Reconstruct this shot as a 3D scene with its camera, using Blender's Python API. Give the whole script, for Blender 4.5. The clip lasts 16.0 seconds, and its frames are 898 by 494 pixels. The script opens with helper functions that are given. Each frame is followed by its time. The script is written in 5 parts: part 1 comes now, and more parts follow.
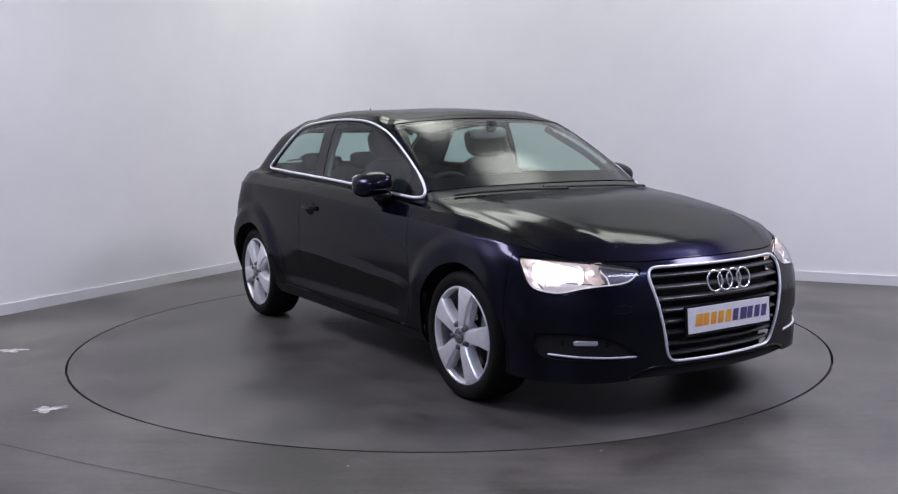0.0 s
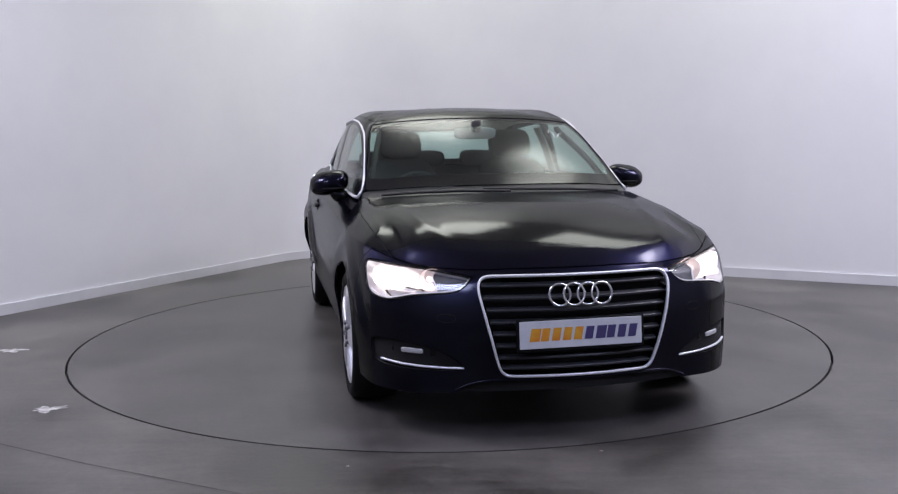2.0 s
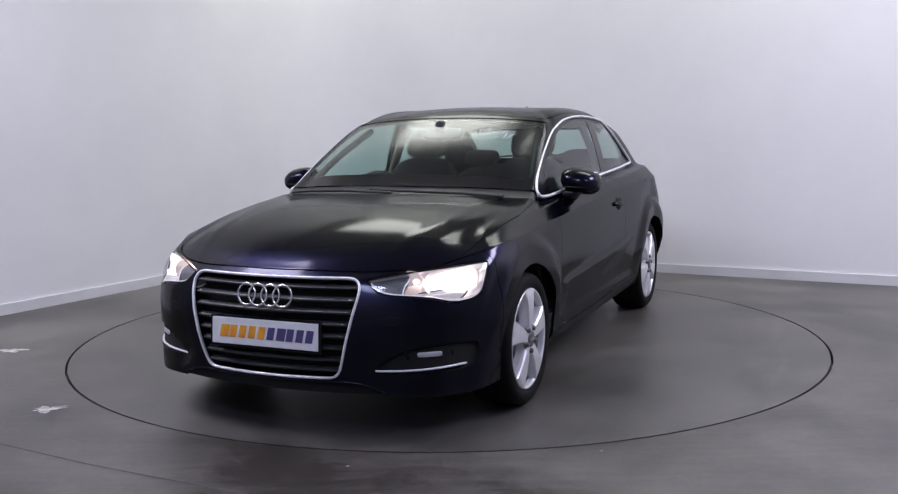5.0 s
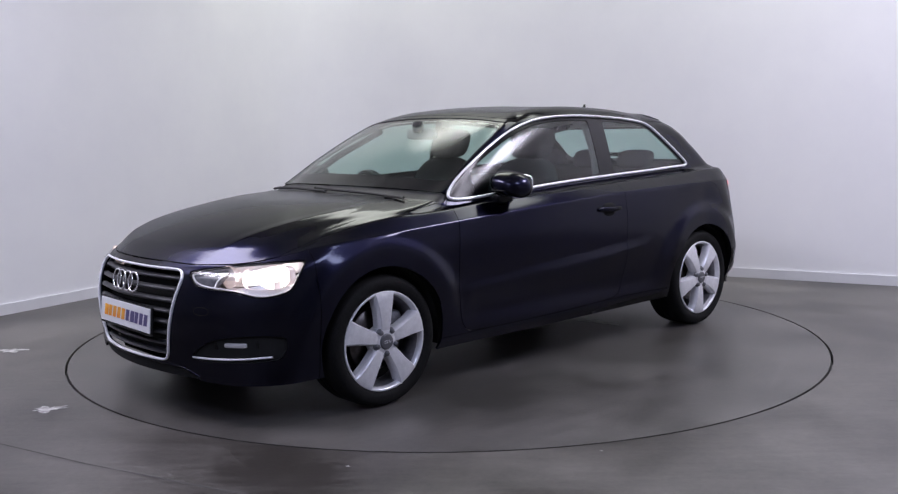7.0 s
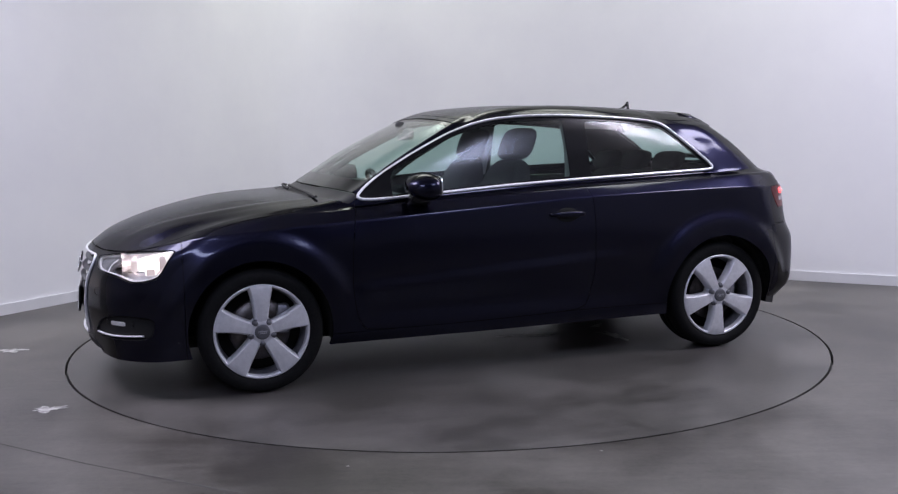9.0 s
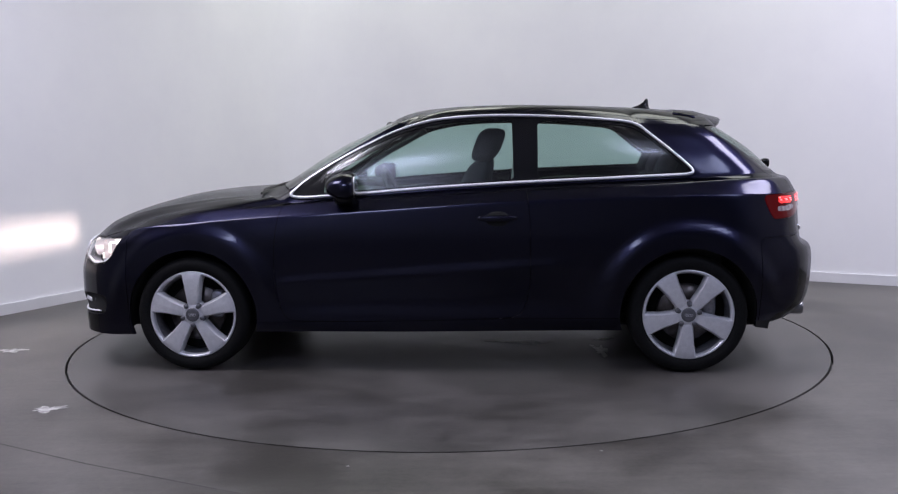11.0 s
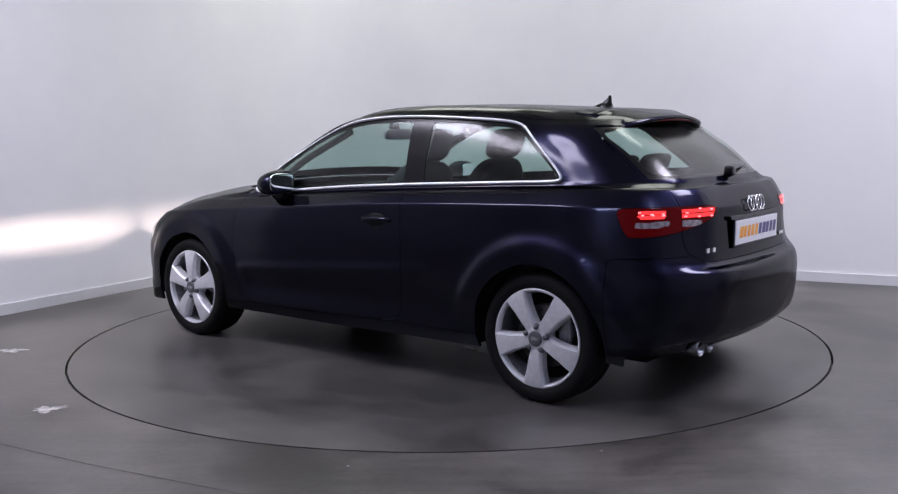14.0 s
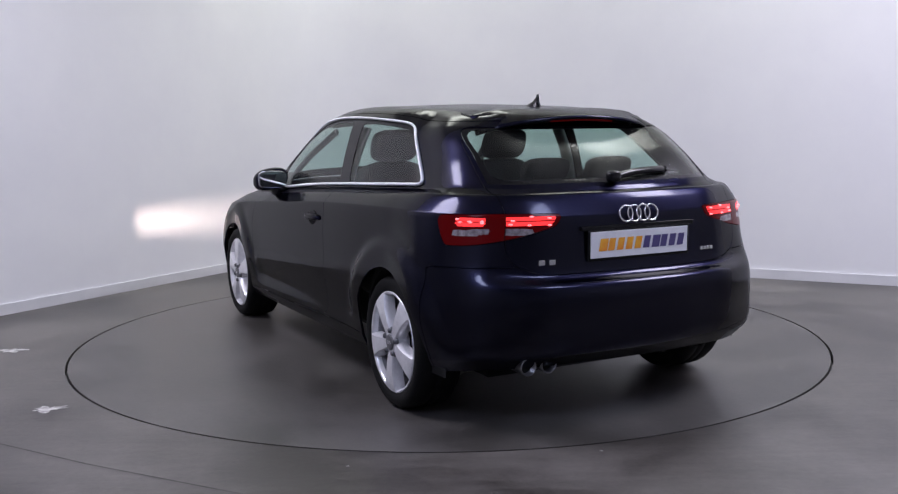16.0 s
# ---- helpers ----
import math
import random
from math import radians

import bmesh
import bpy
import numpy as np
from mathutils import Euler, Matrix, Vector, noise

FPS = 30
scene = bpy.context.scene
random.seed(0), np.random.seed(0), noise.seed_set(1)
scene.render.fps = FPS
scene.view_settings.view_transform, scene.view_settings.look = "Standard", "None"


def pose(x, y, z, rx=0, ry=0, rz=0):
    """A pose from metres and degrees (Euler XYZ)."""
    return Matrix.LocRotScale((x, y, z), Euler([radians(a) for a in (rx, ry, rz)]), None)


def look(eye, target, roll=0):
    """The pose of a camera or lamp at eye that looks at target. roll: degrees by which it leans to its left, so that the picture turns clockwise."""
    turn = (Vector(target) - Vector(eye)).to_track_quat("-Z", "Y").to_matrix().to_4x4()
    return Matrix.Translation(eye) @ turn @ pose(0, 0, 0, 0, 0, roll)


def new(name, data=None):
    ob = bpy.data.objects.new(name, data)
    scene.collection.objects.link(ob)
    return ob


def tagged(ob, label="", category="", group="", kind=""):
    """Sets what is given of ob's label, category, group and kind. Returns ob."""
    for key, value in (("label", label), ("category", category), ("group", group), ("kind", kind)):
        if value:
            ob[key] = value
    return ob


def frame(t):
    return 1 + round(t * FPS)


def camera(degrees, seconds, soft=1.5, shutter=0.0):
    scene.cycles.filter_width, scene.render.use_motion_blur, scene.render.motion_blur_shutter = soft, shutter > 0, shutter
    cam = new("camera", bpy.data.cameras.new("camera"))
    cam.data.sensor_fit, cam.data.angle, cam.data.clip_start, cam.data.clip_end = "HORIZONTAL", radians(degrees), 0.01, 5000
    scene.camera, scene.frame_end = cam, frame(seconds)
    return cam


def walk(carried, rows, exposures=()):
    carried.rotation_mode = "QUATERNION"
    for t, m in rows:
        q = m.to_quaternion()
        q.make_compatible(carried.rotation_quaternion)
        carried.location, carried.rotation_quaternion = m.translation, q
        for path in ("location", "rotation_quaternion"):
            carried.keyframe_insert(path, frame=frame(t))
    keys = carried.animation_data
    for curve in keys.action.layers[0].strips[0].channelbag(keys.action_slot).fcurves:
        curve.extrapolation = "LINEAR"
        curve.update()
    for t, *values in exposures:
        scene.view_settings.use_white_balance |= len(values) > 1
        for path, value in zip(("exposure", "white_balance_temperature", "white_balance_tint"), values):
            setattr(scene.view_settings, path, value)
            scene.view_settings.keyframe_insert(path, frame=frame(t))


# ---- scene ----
cam = camera(50.99, 16.0, 1.25)
EYE = Vector((0.0, -5.821, 1.247))
STAND = look(EYE, EYE + Vector((0.00135, 0.99278, -0.11990)), -0.781)
walk(cam, [(0.0, STAND), (16.0, STAND)])

# ---- light: a closed windowless studio, lit from its ceiling ----
world = bpy.data.worlds.new("studio_dark")
world.use_nodes = True
world.node_tree.nodes["Background"].inputs[0].default_value = (0.8, 0.85, 1.0, 1)
world.node_tree.nodes["Background"].inputs[1].default_value = 0.02
scene.world = world
scene.view_settings.exposure = 0.0


def ceiling_lamp(x, y, z, sx, sy, watts, colour, turn=0.0):
    data = bpy.data.lights.new("ceiling_lamp", "AREA")
    data.shape, data.size, data.size_y, data.energy, data.color = "RECTANGLE", sx, sy, watts, colour
    ob = new("ceiling_lamp", data)
    ob.matrix_world = pose(x, y, z, 0, 0, turn)
    return ob


ROOM_TURN = -28.2
WARM, COOL, BLUE = (0.93, 0.96, 0.90), (0.86, 0.83, 1.0), (0.62, 0.68, 1.0)
ceiling_lamp(-0.4, 2.8, 4.4, 1.9, 1.2, 47, WARM, ROOM_TURN)
ceiling_lamp(2.1, 1.1, 4.4, 1.9, 1.2, 45, WARM, ROOM_TURN)
ceiling_lamp(4.5, -1.2, 4.4, 2.2, 1.5, 255, COOL, ROOM_TURN)
ceiling_lamp(3.2, -4.6, 4.4, 1.8, 1.2, 95, BLUE, ROOM_TURN)
ceiling_lamp(-3.6, -1.4, 4.4, 2.4, 1.9, 270, COOL, ROOM_TURN)
ceiling_lamp(-1.9, -6.2, 4.4, 1.8, 1.2, 122, BLUE, ROOM_TURN)


# ---- materials ----
def material(name, colour, rough=0.5, metal=0.0, **more):
    m = bpy.data.materials.new(name)
    m.use_nodes = True
    b = m.node_tree.nodes["Principled BSDF"]
    b.inputs["Base Color"].default_value = (*colour, 1)
    b.inputs["Roughness"].default_value, b.inputs["Metallic"].default_value = rough, metal
    for key, value in more.items():
        b.inputs[key.replace("_", " ")].default_value = value
    return m


def node(m, kind, **values):
    n = m.node_tree.nodes.new(kind)
    for key, value in values.items():
        n.inputs[key.replace("_", " ")].default_value = value
    return n


def grain(m, scale, dark, light, low=0.35, high=0.65, detail=6, bump=0.0, space="Object"):
    """Mottles the base colour between dark and light, and roughens the surface by bump metres."""
    t, b = m.node_tree, m.node_tree.nodes["Principled BSDF"]
    c = node(m, "ShaderNodeTexCoord")
    n = node(m, "ShaderNodeTexNoise", Scale=scale, Detail=detail, Roughness=0.6)
    r = node(m, "ShaderNodeValToRGB")
    r.color_ramp.elements[0].position, r.color_ramp.elements[1].position = low, high
    r.color_ramp.elements[0].color, r.color_ramp.elements[1].color = (*dark, 1), (*light, 1)
    t.links.new(c.outputs[space], n.inputs["Vector"])
    t.links.new(n.outputs["Fac"], r.inputs["Fac"])
    t.links.new(r.outputs["Color"], b.inputs["Base Color"])
    if bump:
        u = node(m, "ShaderNodeBump", Strength=1.0, Distance=bump)
        t.links.new(n.outputs["Fac"], u.inputs["Height"])
        t.links.new(u.outputs["Normal"], b.inputs["Normal"])
    return m


wall_paint = grain(material("wall_paint", (0.8, 0.8, 0.8), 0.7), 1.3, (0.76, 0.76, 0.77), (0.80, 0.80, 0.80), bump=0.0006)
skirting_paint = grain(material("skirting_paint", (0.8, 0.8, 0.8), 0.5), 3.0, (0.62, 0.62, 0.63), (0.68, 0.68, 0.69))
ceiling_paint = grain(material("ceiling_paint", (0.7, 0.7, 0.7), 0.8), 2.0, (0.66, 0.66, 0.66), (0.7, 0.7, 0.7))


def worn_floor(name, dark, light, scale):
    """Trodden floor paint: broad stains, fine grain, and uneven sheen."""
    m = material(name, light, 0.45)
    t, b = m.node_tree, m.node_tree.nodes["Principled BSDF"]
    c = node(m, "ShaderNodeTexCoord")
    broad = node(m, "ShaderNodeTexNoise", Scale=scale, Detail=5.0, Roughness=0.65)
    fine = node(m, "ShaderNodeTexNoise", Scale=34.0, Detail=8.0, Roughness=0.7)
    stretch = node(m, "ShaderNodeMapping")
    stretch.inputs["Scale"].default_value, stretch.inputs["Rotation"].default_value = (1.2, 14.0, 1.0), (0, 0, 0.5)
    streak = node(m, "ShaderNodeTexNoise", Scale=1.6, Detail=6.0, Roughness=0.6)
    for n in (broad, fine):
        t.links.new(c.outputs["Object"], n.inputs["Vector"])
    t.links.new(c.outputs["Object"], stretch.inputs["Vector"])
    t.links.new(stretch.outputs["Vector"], streak.inputs["Vector"])
    mix1, mix2 = t.nodes.new("ShaderNodeMath"), t.nodes.new("ShaderNodeMath")
    mix1.operation = mix2.operation = "MULTIPLY_ADD"
    mix1.inputs[1].default_value, mix2.inputs[1].default_value = 0.30, 0.22
    t.links.new(fine.outputs["Fac"], mix1.inputs[0])
    t.links.new(broad.outputs["Fac"], mix1.inputs[2])
    t.links.new(streak.outputs["Fac"], mix2.inputs[0])
    t.links.new(mix1.outputs[0], mix2.inputs[2])
    r = node(m, "ShaderNodeValToRGB")
    r.color_ramp.elements[0].position, r.color_ramp.elements[1].position = 0.64, 0.90
    r.color_ramp.elements[0].color, r.color_ramp.elements[1].color = (*dark, 1), (*light, 1)
    t.links.new(mix2.outputs[0], r.inputs["Fac"])
    t.links.new(r.outputs["Color"], b.inputs["Base Color"])
    sheen = node(m, "ShaderNodeMapRange")
    sheen.inputs["From Min"].default_value, sheen.inputs["From Max"].default_value = 0.5, 1.0
    sheen.inputs["To Min"].default_value, sheen.inputs["To Max"].default_value = 0.30, 0.46
    t.links.new(mix2.outputs[0], sheen.inputs["Value"])
    t.links.new(sheen.outputs["Result"], b.inputs["Roughness"])
    u = node(m, "ShaderNodeBump", Strength=0.8, Distance=0.0012)
    t.links.new(fine.outputs["Fac"], u.inputs["Height"])
    t.links.new(u.outputs["Normal"], b.inputs["Normal"])
    return m


floor_paint = worn_floor("floor_paint", (0.034, 0.030, 0.026), (0.122, 0.113, 0.102), 0.9)
table_paint = worn_floor("table_paint", (0.042, 0.039, 0.035), (0.103, 0.096, 0.089), 1.3)
# tone of the unseen walls, set by how dark the car's reflections are
dark_wall = grain(material("dark_wall", (0.04, 0.04, 0.045), 0.8), 2.0, (0.23, 0.23, 0.24), (0.29, 0.29, 0.30))
joint_grey = grain(material("joint_grey", (0.04, 0.04, 0.04), 0.7), 12, (0.052, 0.050, 0.046), (0.095, 0.090, 0.083))
gap_black = material("gap_black", (0.006, 0.006, 0.006), 0.8)

# ---- car materials ----
def metallic_paint():
    """Dark blue-black metallic lacquer: fine flakes under a clear coat."""
    m = material("car_paint", (0.0095, 0.0098, 0.0245), 0.42, 1.0, Coat_Weight=0.52, Coat_Roughness=0.17, Coat_IOR=1.5, Specular_Tint=(0.12, 0.12, 0.2, 1))
    t, b = m.node_tree, m.node_tree.nodes["Principled BSDF"]
    c = node(m, "ShaderNodeTexCoord")
    v = node(m, "ShaderNodeTexVoronoi", Scale=900.0)
    r = node(m, "ShaderNodeMapRange")
    r.inputs["To Min"].default_value, r.inputs["To Max"].default_value = 0.26, 0.36
    t.links.new(c.outputs["Object"], v.inputs["Vector"])
    t.links.new(v.outputs["Color"], r.inputs["Value"])
    t.links.new(r.outputs["Result"], b.inputs["Roughness"])
    n = node(m, "ShaderNodeTexNoise", Scale=6.0, Detail=4.0)
    q = node(m, "ShaderNodeMapRange")
    q.inputs["To Min"].default_value, q.inputs["To Max"].default_value = 0.10, 0.145
    t.links.new(c.outputs["Object"], n.inputs["Vector"])
    t.links.new(n.outputs["Fac"], q.inputs["Value"])
    t.links.new(q.outputs["Result"], b.inputs["Coat Roughness"])
    return m


def thin_glass(name, tint, rough=0.20):
    """A thin pane: tinted see-through, with gloss that grows towards grazing views."""
    m = bpy.data.materials.new(name)
    m.use_nodes = True
    t = m.node_tree
    t.nodes.clear()
    out, mix = t.nodes.new("ShaderNodeOutputMaterial"), t.nodes.new("ShaderNodeMixShader")
    see, gloss, f = t.nodes.new("ShaderNodeBsdfTransparent"), t.nodes.new("ShaderNodeBsdfGlossy"), t.nodes.new("ShaderNodeLayerWeight")
    power, scale = t.nodes.new("ShaderNodeMath"), t.nodes.new("ShaderNodeMath")
    power.operation, scale.operation = "POWER", "MULTIPLY_ADD"
    power.inputs[1].default_value = 5.0
    scale.inputs[1].default_value, scale.inputs[2].default_value = 0.93, 0.07
    see.inputs[0].default_value = (*tint, 1)
    gloss.inputs["Roughness"].default_value = rough
    f.inputs["Blend"].default_value = 0.5
    t.links.new(f.outputs["Facing"], power.inputs[0])
    t.links.new(power.outputs[0], scale.inputs[0])
    t.links.new(scale.outputs[0], mix.inputs[0])
    t.links.new(see.outputs[0], mix.inputs[1])
    t.links.new(gloss.outputs[0], mix.inputs[2])
    t.links.new(mix.outputs[0], out.inputs[0])
    return m


def glow(name, colour, strength, rough=0.3):
    return material(name, (0.6, 0.6, 0.6), rough, 0.0, Emission_Color=(*colour, 1), Emission_Strength=strength)


paint = metallic_paint()
glass = thin_glass("tinted_window_glass", (0.63, 0.77, 0.72))
clear_lens = thin_glass("clear_lamp_lens", (0.96, 0.96, 0.97), 0.05)
# red lens with a faint glow of its own, beside the lit segments
red_lens = material("red_lamp_lens", (0.045, 0.0006, 0.001), 0.15, 0.0, Specular_IOR_Level=0.15, Emission_Color=(1, 0.01, 0.02, 1), Emission_Strength=0.03)
red_lit = material("lit_red_lamp", (0.3, 0.004, 0.006), 0.2, 0.0, Emission_Color=(1.0, 0.035, 0.04, 1), Emission_Strength=1.5)
red_spot = glow("lit_red_bulb", (1.0, 0.07, 0.07), 2.4)
smoke_lens = grain(material("smoked_reverse_lens", (0.25, 0.22, 0.23), 0.15), 60, (0.16, 0.13, 0.14), (0.36, 0.33, 0.34))
gloss_black = material("gloss_black_trim", (0.005, 0.005, 0.006), 0.22, 0.0, Specular_IOR_Level=0.3)
seal_black = grain(material("rubber_seal", (0.01, 0.01, 0.01), 0.6), 80, (0.008, 0.008, 0.008), (0.014, 0.014, 0.014))
plastic_black = grain(material("grained_black_plastic", (0.013, 0.013, 0.014), 0.5), 150, (0.010, 0.010, 0.011), (0.018, 0.018, 0.019), bump=0.0003)
grille_black = grain(material("grille_slat_black", (0.018, 0.018, 0.02), 0.36, 0.0, Specular_IOR_Level=0.5), 90, (0.020, 0.020, 0.023), (0.034, 0.034, 0.038))
chrome = material("polished_trim", (0.90, 0.90, 0.92), 0.30, 0.25)
bright_chrome = material("badge_chrome", (0.85, 0.85, 0.86), 0.22, 1.0)
alloy = grain(material("silver_alloy", (0.7, 0.7, 0.72), 0.30, 0.4), 40, (0.66, 0.66, 0.68), (0.75, 0.75, 0.77))
# darker alloy: holds the rim barrel's shade, and serves as the caliper's grey
alloy_dark = grain(material("shaded_alloy", (0.30, 0.30, 0.32), 0.4, 0.7), 50, (0.22, 0.22, 0.24), (0.34, 0.34, 0.36))
cap_grey = grain(material("centre_cap_grey", (0.16, 0.16, 0.17), 0.4), 60, (0.07, 0.07, 0.075), (0.11, 0.11, 0.12))
rubber = grain(material("tyre_rubber", (0.012, 0.012, 0.012), 0.7, 0.0, Specular_IOR_Level=0.12), 120, (0.005, 0.005, 0.005), (0.010, 0.010, 0.010), bump=0.0004)
disc_steel = grain(material("brake_disc_steel", (0.25, 0.24, 0.23), 0.35, 0.9), 30, (0.07, 0.06, 0.055), (0.13, 0.12, 0.115))
fabric = grain(material("seat_fabric", (0.022, 0.022, 0.024), 0.85), 70, (0.018, 0.018, 0.020), (0.028, 0.028, 0.031))
cabin_black = grain(material("cabin_plastic", (0.02, 0.02, 0.022), 0.6), 200, (0.016, 0.016, 0.018), (0.026, 0.026, 0.028))
headliner = grain(material("grey_headliner", (0.30, 0.30, 0.28), 0.9), 150, (0.27, 0.27, 0.25), (0.33, 0.33, 0.31))
under_black = material("underbody_black", (0.004, 0.004, 0.004), 0.9)
lamp_silver = material("lamp_bezel", (0.78, 0.78, 0.80), 0.28, 0.6)
trim_grey = material("dull_grey_trim", (0.35, 0.35, 0.36), 0.4, 0.5)
lamp_hot = glow("headlamp_beam", (1.0, 0.86, 0.82), 3.0)
lamp_warm = glow("headlamp_side", (1.0, 0.76, 0.72), 4.0)
# reflector metal with emission in place of the bulb's light on it
lamp_bowl_glow = material("self_glowing_bowl", (0.8, 0.8, 0.8), 0.2, 0.7, Emission_Color=(1.0, 0.76, 0.74, 1), Emission_Strength=0.40)
light_guide_white = material("light_guide", (0.85, 0.85, 0.87), 0.25, 0.0, Emission_Color=(1.0, 0.95, 0.98, 1), Emission_Strength=0.2)
lamp_grey = grain(material("lamp_fin_grey", (0.12, 0.12, 0.13), 0.35), 70, (0.08, 0.08, 0.09), (0.15, 0.15, 0.16))
lamp_filament = glow("headlamp_filament", (1.0, 0.80, 0.72), 420000.0)
patch_white = grain(material("mottled_pale_patch", (0.4, 0.39, 0.37), 0.5), 25, (0.20, 0.19, 0.18), (0.50, 0.49, 0.47), 0.35, 0.6, 8)
plate_white = grain(material("number_plate_white", (0.72, 0.72, 0.74), 0.35), 30, (0.70, 0.70, 0.72), (0.76, 0.76, 0.78))
plate_orange = grain(material("plate_orange", (0.80, 0.30, 0.02), 0.4), 16, (0.80, 0.26, 0.02), (0.85, 0.42, 0.04))
plate_violet = material("plate_violet", (0.075, 0.06, 0.17), 0.4)
steel_tip = material("exhaust_steel", (0.24, 0.24, 0.25), 0.34, 1.0)


# ---- helpers for meshes ----
def mesh_object(name, verts, faces, mat, parent=None, label="", smooth=True):
    me = bpy.data.meshes.new(name)
    me.from_pydata([tuple(map(float, v)) for v in verts], [], [tuple(map(int, f)) for f in faces])
    me.materials.append(mat)
    if smooth:
        me.polygons.foreach_set("use_smooth", [True] * len(me.polygons))
    me.update()
    ob = new(name, me)
    ob.parent = parent
    return tagged(ob, label)


def part(name, bm, mat, parent=None, label="", smooth=False):
    me = bpy.data.meshes.new(name)
    bm.to_mesh(me)
    bm.free()
    me.materials.append(mat)
    if smooth:
        me.polygons.foreach_set("use_smooth", [True] * len(me.polygons))
    ob = new(name, me)
    ob.parent = parent
    return tagged(ob, label)


# ---- room ----
def rounded_corner(radius=0.8, steps=40):
    """The inner line of the two seen walls on the plan, with the rounded corner between them."""
    a = np.array((0.4925, 0.8703))
    b = np.array((0.8810, -0.4731))
    corner = np.array((-1.304, 4.134))
    pts = [corner - a * 5.2]
    centre = corner - a * radius + b * radius
    for k in range(steps + 1):
        w = math.pi / 2 * k / steps
        pts.append(centre - b * radius * math.cos(w) + a * radius * math.sin(w))
    pts.append(corner + b * 11.0)
    return [np.array(p) for p in pts], a, b, corner


LINE, ALONG_LEFT, ALONG_BACK, CORNER = rounded_corner()
HEIGHT = 4.6


def offset_line(line, d):
    """The line moved d metres outwards (to its left)."""
    out = []
    for i, p in enumerate(line):
        q = line[min(i + 1, len(line) - 1)] - line[max(i - 1, 0)]
        q = q / np.linalg.norm(q)
        out.append(p + np.array((-q[1], q[0])) * d)
    return out


def strip(name, line, inner, outer, z0, z1, mat, kind="structure"):
    """A wall or skirting board that follows the line, between two distances from it."""
    a, b = offset_line(line, inner), offset_line(line, outer)
    n = len(line)
    v = [(*p, z) for z in (z0, z1) for p in a] + [(*p, z) for z in (z0, z1) for p in b]
    f = []
    for i in range(n - 1):
        f += [(i + 1, i, n + i, n + i + 1), (2 * n + i, 2 * n + i + 1, 3 * n + i + 1, 3 * n + i),
              (n + i + 1, n + i, 3 * n + i, 3 * n + i + 1), (i, i + 1, 2 * n + i + 1, 2 * n + i)]
    f += [(0, n, 3 * n, 2 * n), (n - 1, 3 * n - 1, 4 * n - 1, 2 * n - 1)]
    ob = mesh_object(name, v, f, mat, smooth=False)
    return tagged(ob, kind=kind)


tagged(strip("wall_north", LINE, 0.0, 0.2, -0.05, HEIGHT, wall_paint), "smooth white painted studio wall with a rounded corner", "wall")
tagged(strip("baseboard", LINE, -0.014, -0.001, 0.0, 0.078, skirting_paint), "low white painted skirting board along the wall", "baseboard")
# unseen dark walls, added so the car's sides mirror less white
far = [CORNER + ALONG_BACK * 11.0, CORNER + ALONG_BACK * 11.0 - ALONG_LEFT * 11.0, CORNER - ALONG_LEFT * 11.0, CORNER - ALONG_LEFT * 5.2]
tagged(strip("unseen_dark_wall", far, 0.0, 0.2, -0.05, HEIGHT, dark_wall), "unseen dark wall behind the camera, added to darken the car's reflections", "wall")


def slab(name, z0, z1, mat, hole=0.0):
    """Floor or ceiling over the whole plan; with a round hole for the turntable."""
    bm = bmesh.new()
    quad = [CORNER - ALONG_LEFT * 11.2 - ALONG_BACK * 0.2, CORNER - ALONG_LEFT * 11.2 + ALONG_BACK * 11.2,
            CORNER + ALONG_LEFT * 0.2 + ALONG_BACK * 11.2, CORNER + ALONG_LEFT * 0.2 - ALONG_BACK * 0.2]
    if not hole:
        top = [bm.verts.new((*p, z1)) for p in quad]
        low = [bm.verts.new((*p, z0)) for p in quad]
        bm.faces.new(top)
        bm.faces.new(low[::-1])
        for i in range(4):
            bm.faces.new((low[i], low[(i + 1) % 4], top[(i + 1) % 4], top[i]))
    else:
        n = 192
        ring, rim, low = [], [], []
        for k in range(n):
            w = 2 * math.pi * k / n
            d = np.array((math.cos(w), math.sin(w)))
            far_off = 1e9
            for i in range(4):
                p, q = quad[i], quad[(i + 1) % 4]
                e = q - p
                det = d[0] * -e[1] + d[1] * e[0]
                if abs(det) > 1e-9:
                    s = (p[0] * -e[1] + p[1] * e[0]) / det
                    if s > 0:
                        far_off = min(far_off, s)
            ring.append(bm.verts.new((*(d * hole), z1)))
            rim.append(bm.verts.new((*(d * far_off), z1)))
            low.append(bm.verts.new((*(d * hole), z0)))
        for k in range(n):
            j = (k + 1) % n
            bm.faces.new((ring[k], rim[k], rim[j], ring[j]))
            bm.faces.new((low[k], ring[k], ring[j], low[j]))
        bm.faces.new(low)
    bmesh.ops.recalc_face_normals(bm, faces=bm.faces)
    return tagged(part(name, bm, mat), kind="structure")


TABLE = 2.236
tagged(slab("floor", -0.05, 0.0, floor_paint, TABLE + 0.007), "worn grey painted concrete studio floor", "floor")
tagged(slab("ceiling", HEIGHT, HEIGHT + 0.1, ceiling_paint), "plain pale ceiling above the studio", "ceiling")


